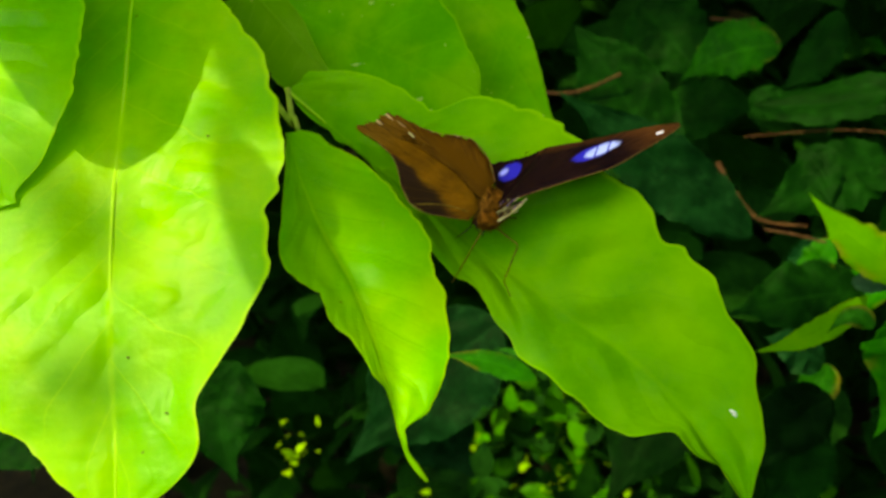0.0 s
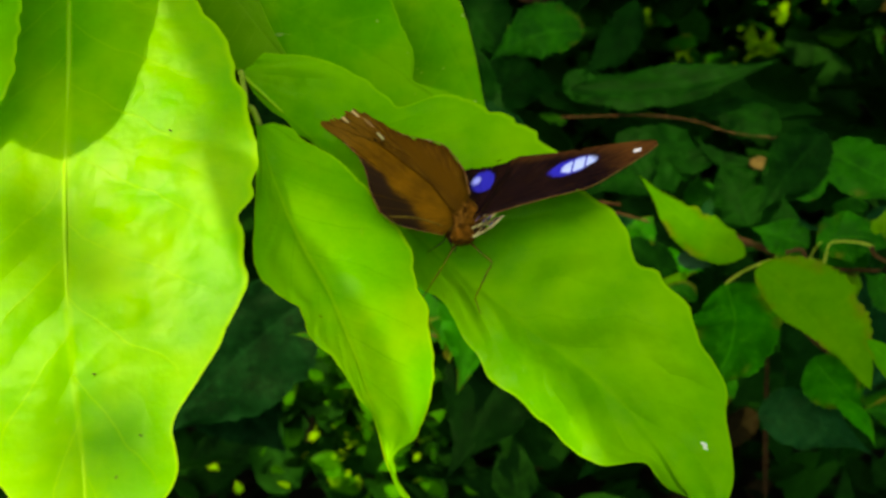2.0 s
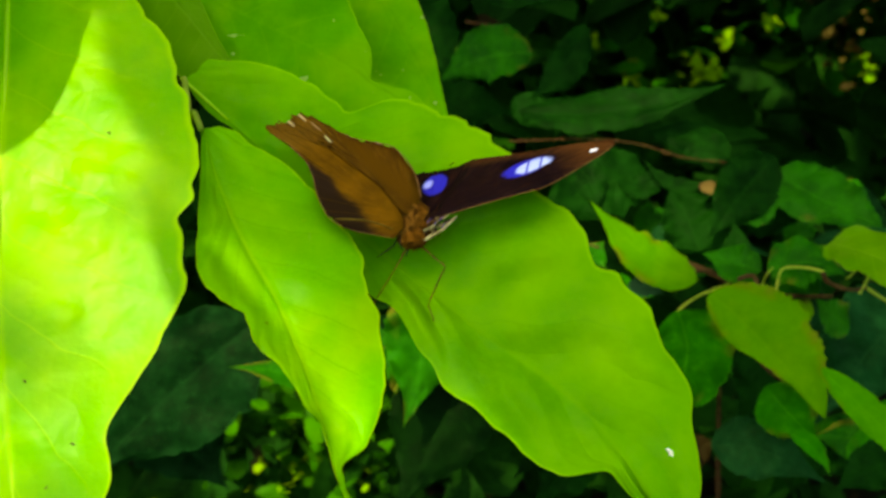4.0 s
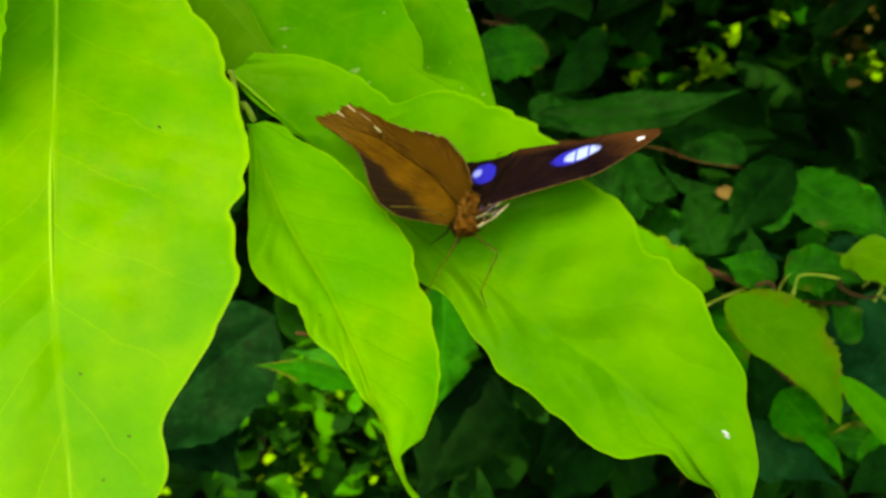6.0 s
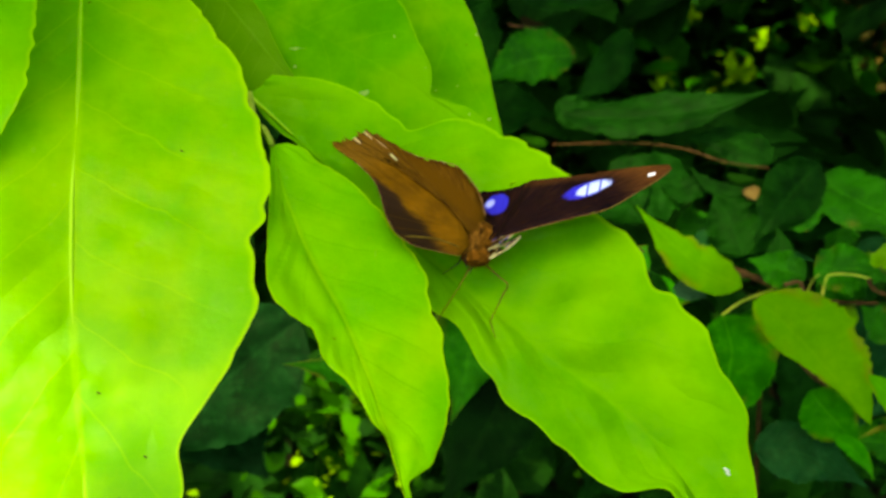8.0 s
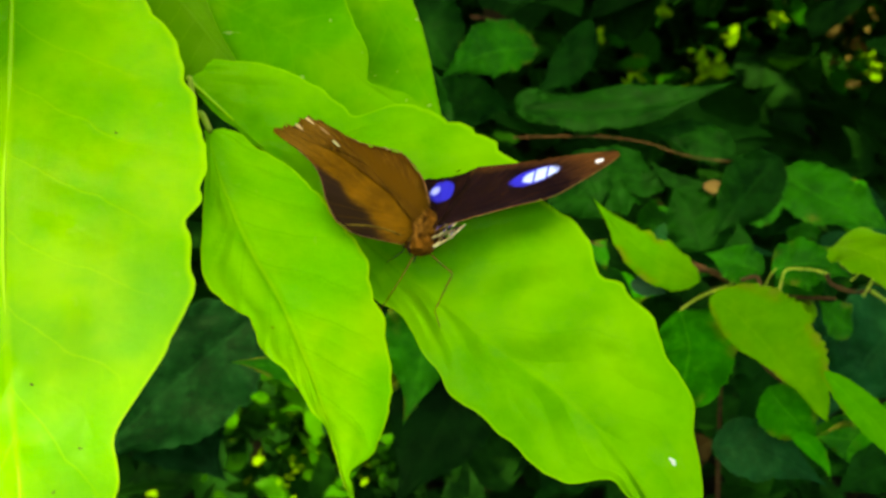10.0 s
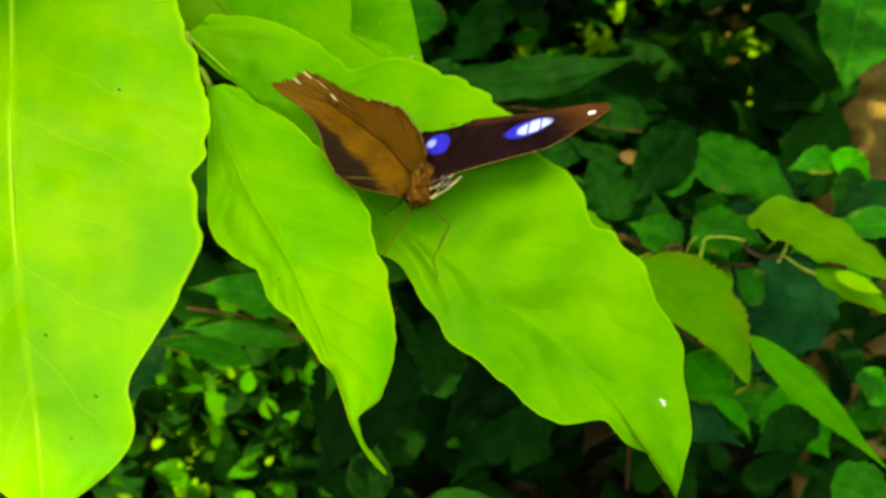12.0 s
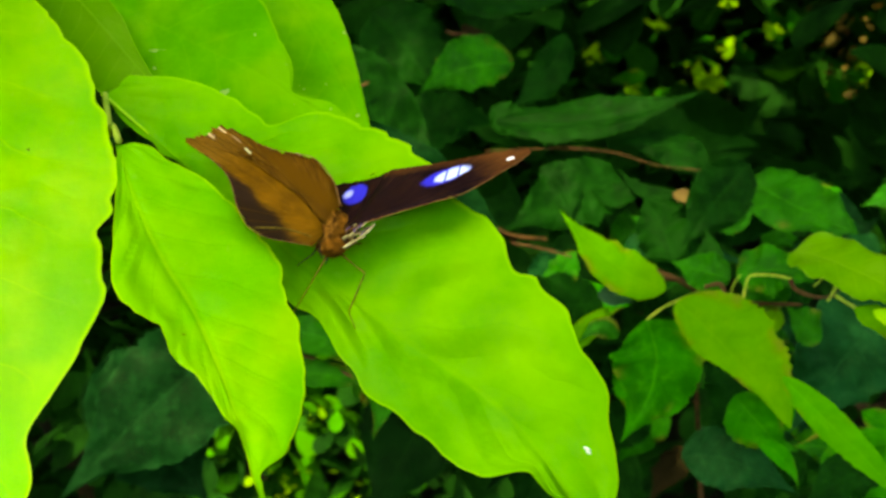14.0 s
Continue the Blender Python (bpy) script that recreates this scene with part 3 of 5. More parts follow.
def fur_material(name, a, b):
    m, nt, bsdf, _ = nodes(name)
    geo = nt.nodes.new("ShaderNodeTexCoord").outputs["Object"]
    n1, n2 = noise_node(nt, geo, 700.0, 4.0), noise_node(nt, geo, 4000.0, 2.0)
    nt.links.new(mix_colour(nt, ramp(nt, n1, 0.3, 0.7), a, b), bsdf.inputs["Base Color"])
    bsdf.inputs["Roughness"].default_value = 0.9
    bsdf.inputs["Specular IOR Level"].default_value = 0.03
    bump = nt.nodes.new("ShaderNodeBump")
    bump.inputs["Strength"].default_value, bump.inputs["Distance"].default_value = 0.8, 0.0003
    nt.links.new(n2, bump.inputs["Height"])
    nt.links.new(bump.outputs[0], bsdf.inputs["Normal"])
    return m


FORE_TOP = wing_material("forewing_upper", (0.0042, 0.0016, 0.0020), (0.080, 0.028, 0.006), band=0.13, streaked=0.26, spots=[
    (0.535, 0.100, 0.140, 0.072, BLUE, -0.2, 0.12), (0.575, 0.094, 0.102, 0.056, PALE, -0.1, 0.25), (0.875, 0.010, 0.013, 0.016, (0.75, 0.7, 0.68), 0.3), (0.895, 0.004, 0.011, 0.014, (0.75, 0.7, 0.68), 0.3)])
HIND_TOP = wing_material("hindwing_upper", (0.0042, 0.0016, 0.0016), (0.065, 0.018, 0.004), streaked=0.25, spots=[
    (0.080, 0.318, 0.066, 0.104, BLUE, 0.1, 0.1), (0.048, 0.350, 0.026, 0.036, (0.34, 0.38, 0.84), 0.2, 0.75)])
FORE_UNDER = wing_material("forewing_under", (0.036, 0.0150, 0.0008), (0.100, 0.046, 0.004), [
    (0.30, 0.20, 0.30, 0.10, (0.062, 0.026, 0.001), 0.0, 0.6),
    (0.69, 0.07, 0.030, 0.014, (0.32, 0.30, 0.13), 0.8), (0.62, 0.27, 0.035, 0.016, (0.34, 0.2, 0.1), 0.0), (0.46, 0.42, 0.03, 0.016, (0.4, 0.26, 0.14), 0.0), (0.93, 0.08, 0.06, 0.014, (0.42, 0.30, 0.14), 0.3), (0.88, 0.2, 0.04, 0.010, (0.30, 0.2, 0.09), 0.3), (0.96, -0.05, 0.06, 0.016, (0.42, 0.30, 0.14), 0.3), (0.80, 0.10, 0.05, 0.010, (0.22, 0.13, 0.05), 0.4)])
# the two soft dark ovals paint the shadow at the hindwing's base
HIND_UNDER = wing_material("hindwing_under", (0.064, 0.027, 0.001), (0.10, 0.047, 0.004), [
    (0.36, -0.45, 0.32, 0.17, (0.012, 0.006, 0.002), 0.0, 0.5), (0.58, -0.33, 0.16, 0.09, (0.014, 0.007, 0.003), 0.0, 0.5)])
FUR = fur_material("orange_brown_fur", (0.052, 0.019, 0.001), (0.15, 0.056, 0.005))
DARK_FUR = fur_material("dark_brown_scales", (0.02, 0.012, 0.01), (0.07, 0.04, 0.03))
WHITE_FUR = fur_material("cream_scales", (0.16, 0.12, 0.03), (0.50, 0.44, 0.18))
VIOLET = fur_material("violet_scales", (0.06, 0.03, 0.12), (0.22, 0.14, 0.34))
HAIR = fur_material("tawny_hair", (0.035, 0.012, 0.001), (0.26, 0.11, 0.014))
EDGE = fur_material("wing_edge", (0.08, 0.032, 0.007), (0.22, 0.11, 0.035))
LEG = fur_material("brown_leg", (0.050, 0.034, 0.004), (0.15, 0.098, 0.012))
BLACK_LEG = fur_material("black_leg", (0.008, 0.006, 0.005), (0.03, 0.02, 0.015))

butterfly = tagged(new("butterfly"), "brown butterfly with blue-white wing spots resting on a leaf", "butterfly")
butterfly.location = PIVOT

def wing(name, root, tip, rear, shape, rear_at, upper, under, up_way, label, sag=0.06, ragged=0.012, seed=0, middle=(0.42, -0.12), rim=(0, 7)):
    """A wing sheet: its outline in the wing's plane (root 0,0, tip 1,0) laid through root, tip and rear corner; two faces a hair apart."""
    root, tip, rear = Vector(root), Vector(tip), Vector(rear)
    ex = tip - root
    ey = (rear - root - ex * rear_at[0]) / rear_at[1]
    nrm = ex.cross(ey).normalized()
    if nrm.dot(Vector(up_way)) < 0:
        nrm.negate()
    outline = []
    closed = shape + shape[:1]
    for (x0, y0), (x1, y1) in zip(closed, closed[1:]):
        for k in range(5):
            f = k / 5
            x, y = x0 + (x1 - x0) * f, y0 + (y1 - y0) * f
            r = ragged * min(1, x * 1.5) * noise.noise((x * 23 + seed, y * 23, seed))
            outline.append((x + r, y + r * 0.7))
    cx, cy = middle
    me = bpy.data.meshes.new(name)
    bm = bmesh.new()
    uv = bm.loops.layers.uv.verify()
    rims = []
    for layer, off in ((0, 0.00007), (1, -0.00007)):
        rings = []
        for s in (0.0, 0.2, 0.4, 0.6, 0.8, 1.0):
            ring = []
            for x, y in outline:
                px, py = cx + (x - cx) * s, cy + (y - cy) * s
                bow = sag * ex.length * (px * (1 - px) * 1.6 + 0.10 * math.sin(py * 14) * px)
                ring.append((bm.verts.new(root + ex * px + ey * py + nrm * (off + bow)), px, py))
            rings.append(ring)
        for a, b in zip(rings, rings[1:]):
            for k in range(len(a)):
                l = (k + 1) % len(a)
                quad = (a[k], a[l], b[l], b[k]) if layer == 0 else (a[k], b[k], b[l], a[l])
                f = bm.faces.new([q[0] for q in quad])
                f.material_index, f.smooth = layer, True
                for loop, q in zip(f.loops, quad):
                    loop[uv].uv = (q[1], q[2])
        rims.append(rings[-1])
    for k in range(len(outline)):
        l = (k + 1) % len(outline)
        f = bm.faces.new([q[0] for q in (rims[0][k], rims[0][l], rims[1][l], rims[1][k])])
        f.material_index = 1
    bm.to_mesh(me)
    bm.free()
    me.materials.append(upper)
    me.materials.append(under)
    ob = new(name, me)
    ob.parent = butterfly
    bm = bmesh.new()
    line = [root + ex * x + ey * y + nrm * (sag * ex.length * x * (1 - x) * 1.6) for x, y in shape[rim[0]:rim[1]]]
    tube(bm, line, 0.00018, 0.00008, 6, 30)
    part("wing_vein", bm, EDGE, ob, "brown front vein of the wing")
    return tagged(ob, label)


NEAR_FORE = [(-0.001, -0.067), (0.054, 0.260), (0.175, 0.427), (0.346, 0.495), (0.453, 0.407), (0.526, 0.331), (0.616, 0.253), (0.800, 0.170), (0.927, 0.110), (0.985, 0.030), (0.935, 0.010), (0.990, -0.031), (0.940, -0.060), (1.022, -0.120), (0.975, -0.135), (1.014, -0.179), (0.961, -0.180), (0.859, -0.057), (0.682, -0.002), (0.490, 0.017), (0.249, 0.045), (0.098, -0.004)]
NEAR_HIND = [(0.016, -0.131), (0.097, 0.015), (0.257, 0.066), (0.498, 0.038), (0.690, 0.019), (0.913, -0.084), (1.046, -0.259), (1.022, -0.297), (0.841, -0.262), (0.703, -0.280), (0.604, -0.362), (0.510, -0.486), (0.383, -0.583), (0.265, -0.554), (0.156, -0.447), (0.022, -0.297)]
FAR_FORE = [(-0.023, -0.028), (0.129, -0.042), (0.394, -0.112), (0.569, -0.160), (0.760, -0.115), (0.925, -0.055), (0.996, -0.012), (1.000, 0.030), (0.896, 0.105), (0.781, 0.163), (0.637, 0.220), (0.468, 0.314), (0.301, 0.421), (0.263, 0.414), (0.160, 0.230), (0.041, 0.076)]
FAR_HIND = [(-0.026, -0.005), (0.096, 0.126), (0.280, 0.369), (0.276, 0.452), (0.189, 0.484), (0.078, 0.559), (0.023, 0.597), (-0.002, 0.563), (-0.012, 0.357), (-0.023, 0.151)]
RIGHT_UP, LEFT_UP = (0.3, 0.9, -0.3), (-0.4, -0.3, 0.85)
wing("forewing", (-0.0009, -0.0034, 0.0170), (-0.0362, 0.0240, 0.0381), (0.0132, 0.0145, 0.0291), NEAR_FORE, (0.0, 1.0), FORE_TOP, FORE_UNDER, RIGHT_UP, "raised forewing showing its brown underside with a torn tip", -0.04, 0.05, 3, (0.45, 0.12), (1, 9))
wing("hindwing", (-0.0009, -0.0034, 0.0170), (-0.0362, 0.0240, 0.0381), (0.0132, 0.0145, 0.0291), NEAR_HIND, (0.0, 1.0), HIND_TOP, HIND_UNDER, RIGHT_UP, "orange-brown hindwing underside", -0.015, 0.02, 5, (0.45, -0.2), (8, 16))
wing("forewing", (0.0032, -0.0023, 0.0169), (0.0529, 0.0199, 0.0305), (-0.0056, 0.0385, 0.0272), FAR_FORE, (0.0, 1.0), FORE_TOP, FORE_UNDER, LEFT_UP, "dark forewing upper side with a blue-ringed white spot", 0.02, 0.024, 8, (0.5, 0.3))
wing("hindwing", (0.0032, -0.0023, 0.0169), (0.0529, 0.0199, 0.0305), (-0.0056, 0.0385, 0.0272), FAR_HIND, (0.0, 1.0), HIND_TOP, HIND_UNDER, LEFT_UP, "dark hindwing upper side with a blue spot", 0.01, 0.012, 9, (0.05, 0.4), (3, 8))

bm = bmesh.new()
blob(bm, (-0.0006, 0.0024, 0.0144), (0.15, 1, 0.15), 0.0070, 0.0054, 0.0048, 24, 16, 0.05)
part("thorax", bm, FUR, butterfly, "furry orange-brown thorax")
bm = bmesh.new()
blob(bm, (0.0018, 0.0175, 0.0105), (0.1, 1, -0.32), 0.0105, 0.0022, 0.0022, 16, 14, 0.06)
part("abdomen", bm, DARK_FUR, butterfly, "slim dark brown abdomen")
bm = bmesh.new()
blob(bm, (-0.0014, -0.0040, 0.0122), (-0.2, -1, -0.3), 0.0026, 0.0040, 0.0028, 18, 12, 0.05)
head = part("head", bm, FUR, butterfly, "orange-brown head")
for sx in (-1, 1):
    bm = bmesh.new()
    blob(bm, (-0.0014 + sx * 0.0018, -0.0047, 0.0127), (sx, -0.3, 0.1), 0.0007, 0.0011, 0.0012, 12, 8)
    part("eye", bm, BLACK_LEG, head, "dark compound eye")
    bm = bmesh.new()
    tube(bm, [Vector((-0.0014 + sx * 0.0006, -0.0055, 0.0118)), Vector((-0.0017 + sx * 0.0005, -0.0072, 0.0122)), Vector((-0.0018 + sx * 0.0003, -0.0080, 0.0134))], 0.0006, 0.0003, 8, 10)
    part("palp", bm, FUR, head)


def leg(points, material, r=0.00025):
    bm = bmesh.new()
    pts = [Vector(p) for p in points]
    dense = [a.lerp(b, f / 4) for a, b in zip(pts, pts[1:]) for f in range(4)] + [pts[-1]]
    tube(bm, dense, r, r * 0.55, 7, 30, 0.2)
    part("leg", bm, material, butterfly)


leg([(-0.0042, -0.0012, 0.0132), (-0.0060, -0.0053, 0.0109), (-0.0101, -0.0073, 0.0085)], BLACK_LEG)
leg([(-0.0022, -0.0036, 0.0105), (-0.0060, -0.0087, 0.0052), (-0.0113, -0.0119, -0.0027)], LEG)
leg([(0.0001, -0.0027, 0.0105), (0.0070, -0.0073, 0.0059), (0.0027, -0.0091, -0.0039), (0.0041, -0.0094, -0.0086)], LEG)
leg([(-0.0042, -0.0050, 0.0136), (-0.0043, -0.0060, 0.0118), (-0.0037, -0.0062, 0.0098)], BLACK_LEG)
leg([(-0.0018, -0.0035, 0.0105), (-0.0030, -0.0058, 0.0081)], BLACK_LEG)
leg([(0.0020, 0.004, 0.0105), (0.0075, 0.008, 0.0085), (0.0095, 0.0085, 0.0005)], LEG)
leg([(-0.0020, 0.004, 0.0105), (-0.0065, 0.008, 0.0085), (-0.0085, 0.0095, 0.002)], LEG)
for points in ([(-0.0030, -0.0046, 0.0138), (-0.0118, -0.0077, 0.0184), (-0.0200, -0.0092, 0.0195)],):
    bm = bmesh.new()
    tube(bm, [Vector(p) for p in points], 0.00016, 0.00024, 6, 24)
    part("antenna", bm, LEG, butterfly, "thin pale antenna")
# cream and dark streaks of scales on the breast along the root of the far wing
rng = random.Random(5)
for i in range(34):
    bm = bmesh.new()
    f = rng.random()
    at = Vector((0.0016 + 0.0066 * f, -0.0036 + 0.0010 * f, 0.0122 + 0.0040 * f)) + Vector((rng.uniform(-1, 1) * 0.0006, rng.uniform(-0.3, 0.3) * 0.0006, rng.uniform(-1, 1) * (0.0017 - 0.0011 * f)))
    blob(bm, at, (0.75 + rng.uniform(-0.3, 0.3), 0.15, 0.6), rng.uniform(0.0005, 0.0013), 0.00014, 0.00020, 8, 6, 0.3)
    part("scale_streak", bm, (WHITE_FUR, DARK_FUR, WHITE_FUR, FUR)[i % 4], butterfly)
for points, r in (([(0.0018, -0.0062, 0.0126), (0.0058, -0.0054, 0.0147), (0.0100, -0.0041, 0.0181)], 0.0005), ([(0.0016, -0.0052, 0.0148), (0.0048, -0.0045, 0.0163), (0.0080, -0.0036, 0.0186)], 0.0003)):
    bm = bmesh.new()
    tube(bm, [Vector(p) for p in points], r * 0.7, r * 0.45, 8, 20, 0.5)
    part("breast_stripe", bm, WHITE_FUR, butterfly, "cream stripe of scales on the breast")
for i in range(26):
    bm = bmesh.new()
    at = Vector((0.0060, -0.0046, 0.0172)) + Vector((rng.gauss(0, 1) * 0.0013, -0.0004 * rng.random(), rng.gauss(0, 1) * 0.0009))
    blob(bm, at, (0.75 + rng.uniform(-0.3, 0.3), 0.15, 0.6), rng.uniform(0.0004, 0.0009), 0.00012, 0.00016, 8, 6, 0.3)
    part("scale_streak", bm, (DARK_FUR, WHITE_FUR, VIOLET, DARK_FUR)[i % 4], butterfly)
# long pale hairs over the painted shadow of the near hindwing and dark ones at the throat
for k, (a, c) in enumerate((((-0.0035, -0.0030, 0.0128), (-0.0130, 0.0010, 0.0146)), ((-0.0035, -0.0032, 0.0135), (-0.0110, 0.0000, 0.0150)))):
    bm = bmesh.new()
    a, c = Vector(a), Vector(c)
    tube(bm, [a, (a + c) * 0.5 + Vector((0, -0.0006, 0.0003)), c], 0.00012, 0.00006, 5, 10)
    part("hair_tuft", bm, WHITE_FUR, butterfly)
# hair on head, breast and wing roots
bm = bmesh.new()
for i in range(2600):
    a, f = rng.uniform(0, 2 * math.pi), rng.random()
    axis = Vector((-0.0016, -0.0056, 0.0122)).lerp(Vector((0.0004, 0.0075, 0.0142)), f)
    r = 0.0022 + 0.0024 * math.sin(f * 2.6)
    out = Vector((math.cos(a), 0.05, math.sin(a))).normalized()
    root = axis + out * r * rng.uniform(0.8, 1.0)
    tip = root + (out * 0.7 + Vector((rng.uniform(-0.5, 0.5), 0.5, rng.uniform(-0.2, 0.7)))) * rng.uniform(0.0010, 0.0030)
    side = out.cross(tip - root).normalized() * 0.00007
    bm.faces.new((bm.verts.new(root - side), bm.verts.new(root + side), bm.verts.new(tip)))
for i in range(420):
    f, g = rng.random(), rng.random()
    root = Vector((-0.0035, -0.0050, 0.0120)).lerp(Vector((0.0006, -0.0030, 0.0186)), f) + Vector((0, -0.0006 - 0.0006 * g, 0))
    tip = root + Vector((-0.55 + 0.3 * f, 0.35, 0.45 + 0.4 * f + rng.uniform(-0.2, 0.2))).normalized() * rng.uniform(0.0018, 0.0042)
    side = Vector((0, 1, 0)).cross(tip - root).normalized() * 0.00007
    bm.faces.new((bm.verts.new(root - side), bm.verts.new(root + side), bm.verts.new(tip)))
part("hair", bm, HAIR, butterfly, "fine orange-brown hair", False)

# ---- the dark shrub behind ----
shrub = tagged(new("shrub"), "dense shrub of dark and mid-green leaves on brown twigs", "shrub")
OVATE_L = [0.08, 0.50, 0.78, 0.94, 1.0, 1.0, 0.95, 0.85, 0.68, 0.46, 0.22, 0.07, 0.0]


BLUNT = [0.30, 0.72, 0.92, 1.0, 1.0, 0.98, 0.97, 0.93, 0.84, 0.70, 0.46, 0.20, 0.0]
TORN_L = [0.20, 0.46, 0.62, 0.74, 0.78, 0.70, 0.56, 0.44, 0.36, 0.22, 0.14, 0.10, 0.0]
TORN_R = [0.20, 0.62, 1.00, 1.30, 1.42, 1.46, 1.46, 1.40, 1.25, 1.00, 0.66, 0.30, 0.0]


def bush_leaf(base, middle, tip, width, material, face, fold, seed, left=OVATE_L, right=OVATE_L):
    """A leaf of the shrub along a bent midrib, its edge toothed and bitten here and there."""
    base, middle, tip = Vector(base), Vector(middle), Vector(tip)
    rng = random.Random(seed)
    ctrl = middle * 2 - (base + tip) * 0.5
    pts = [(base * (1 - s) ** 2 + ctrl * 2 * s * (1 - s) + tip * s * s) for s in (0, 0.25, 0.5, 0.75, 1)]
    skew = rng.uniform(-0.1, 0.1)

    def edge(shape, lean):
        dense = [glide(shape, k / 36) * width * 0.5 * lean for k in range(37)]
        return [max(w, 0) * (1 - 0.22 * max(0.0, noise.noise((k * 0.33, seed * 1.7, lean * 9)) - 0.05) + 0.05 * noise.noise((k * 0.9, seed, lean * 5))) for k, w in enumerate(dense)]
    bm = bmesh.new()
    tilt = Vector(face) + Vector((rng.uniform(-0.3, 0.3), 0, 0))
    blade(bm, pts, edge(left, 1 + skew), edge(right, 1 - skew), tilt, fold * 0.6, 84, 9, min(0.0019, 0.028 * width), min(0.0042, 0.08 * width), 0.06, 8, seed + 20, 0.08)
    return part("leaf", bm, material, shrub)


def twig(points, r0, r1, material=TWIG):
    bm = bmesh.new()
    tube(bm, [Vector(p) for p in points], r0, r1, 8, 30, 0.3)
    part("twig", bm, material, shrub)


bush_leaf((0.085, 0.577, 1.159), (0.043, 0.571, 1.156), (0.005, 0.558, 1.139), 0.051, mid, (0.0, -0.8, 0.6), 10, 0)
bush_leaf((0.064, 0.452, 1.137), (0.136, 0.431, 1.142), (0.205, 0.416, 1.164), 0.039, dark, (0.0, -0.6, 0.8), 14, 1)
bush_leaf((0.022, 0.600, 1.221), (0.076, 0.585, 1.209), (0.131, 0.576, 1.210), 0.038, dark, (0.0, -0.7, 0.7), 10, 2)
bush_leaf((0.149, 0.258, 1.084), (0.121, 0.275, 1.095), (0.094, 0.297, 1.119), 0.029, light, (0.0, -0.7, 0.7), 10, 3)
bush_leaf((0.149, 0.230, 1.089), (0.170, 0.200, 1.073), (0.191, 0.167, 1.050), 0.034, light, (-0.2, -0.7, 0.7), 10, 4, TORN_L, TORN_R)
bush_leaf((0.138, 0.252, 1.069), (0.141, 0.237, 1.041), (0.121, 0.220, 1.011), 0.052, LUSH, (0.0, -0.9, 0.4), 10, 5)
bush_leaf((0.289, 0.288, 1.058), (0.258, 0.272, 1.031), (0.224, 0.253, 0.994), 0.063, TEAL, (0.0, -0.8, 0.6), 10, 6)
bush_leaf((0.179, 0.216, 1.041), (0.190, 0.206, 1.029), (0.203, 0.197, 1.018), 0.032, LUSH, (0.0, -0.9, 0.4), 10, 7)
bush_leaf((0.184, 0.190, 1.029), (0.196, 0.183, 1.022), (0.201, 0.174, 1.012), 0.010, LUSH, (0.0, -0.9, 0.4), 10, 8)
bush_leaf((0.177, 0.148, 1.088), (0.195, 0.117, 1.074), (0.217, 0.084, 1.056), 0.014, GRASSY, (-0.3, -0.7, 0.6), 10, 9)
bush_leaf((0.154, 0.219, 1.003), (0.180, 0.209, 1.005), (0.210, 0.194, 0.994), 0.033, TEAL, (0.0, -0.8, 0.6), 10, 10)
bush_leaf((0.200, 0.211, 1.124), (0.220, 0.184, 1.123), (0.246, 0.153, 1.112), 0.032, OLIVE, (0.0, -0.6, 0.8), 10, 11, BLUNT, BLUNT)
bush_leaf((0.216, 0.155, 1.116), (0.225, 0.148, 1.113), (0.234, 0.141, 1.111), 0.010, lime, (0.0, -0.5, 0.8), 10, 12)
bush_leaf((0.215, 0.171, 1.110), (0.230, 0.156, 1.105), (0.250, 0.138, 1.096), 0.016, light, (0.0, -0.6, 0.8), 10, 13)
bush_leaf((0.225, 0.367, 1.114), (0.248, 0.342, 1.104), (0.277, 0.316, 1.094), 0.046, mid, (0.0, -0.8, 0.6), 10, 14, BLUNT, BLUNT)
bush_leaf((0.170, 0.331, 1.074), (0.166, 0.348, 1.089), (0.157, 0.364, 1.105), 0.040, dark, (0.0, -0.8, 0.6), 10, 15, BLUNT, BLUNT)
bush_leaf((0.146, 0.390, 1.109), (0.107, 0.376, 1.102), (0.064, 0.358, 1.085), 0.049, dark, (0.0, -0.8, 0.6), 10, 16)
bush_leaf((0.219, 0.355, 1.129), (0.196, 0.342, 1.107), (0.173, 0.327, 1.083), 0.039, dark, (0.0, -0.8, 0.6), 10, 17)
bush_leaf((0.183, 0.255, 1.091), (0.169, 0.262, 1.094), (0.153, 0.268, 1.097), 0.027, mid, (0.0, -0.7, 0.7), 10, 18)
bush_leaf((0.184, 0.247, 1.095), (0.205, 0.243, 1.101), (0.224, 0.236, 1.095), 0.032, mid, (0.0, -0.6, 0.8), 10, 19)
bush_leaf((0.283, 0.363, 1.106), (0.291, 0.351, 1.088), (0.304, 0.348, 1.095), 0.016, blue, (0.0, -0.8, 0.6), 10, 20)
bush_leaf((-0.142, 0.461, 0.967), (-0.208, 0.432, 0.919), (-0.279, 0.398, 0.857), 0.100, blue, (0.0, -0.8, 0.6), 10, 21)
bush_leaf((0.023, 0.282, 1.018), (0.005, 0.260, 0.989), (-0.023, 0.233, 0.948), 0.064, SHADE_BLACK, (0.0, -0.9, 0.4), 10, 22)
bush_leaf((0.105, 0.281, 1.001), (0.080, 0.272, 0.984), (0.048, 0.258, 0.954), 0.041, SHADE_BLACK, (0.0, -0.9, 0.4), 10, 23)
bush_leaf((-0.006, 0.284, 1.075), (-0.005, 0.264, 1.040), (-0.016, 0.243, 1.001), 0.045, mid, (0.0, -0.9, 0.4), 10, 24)
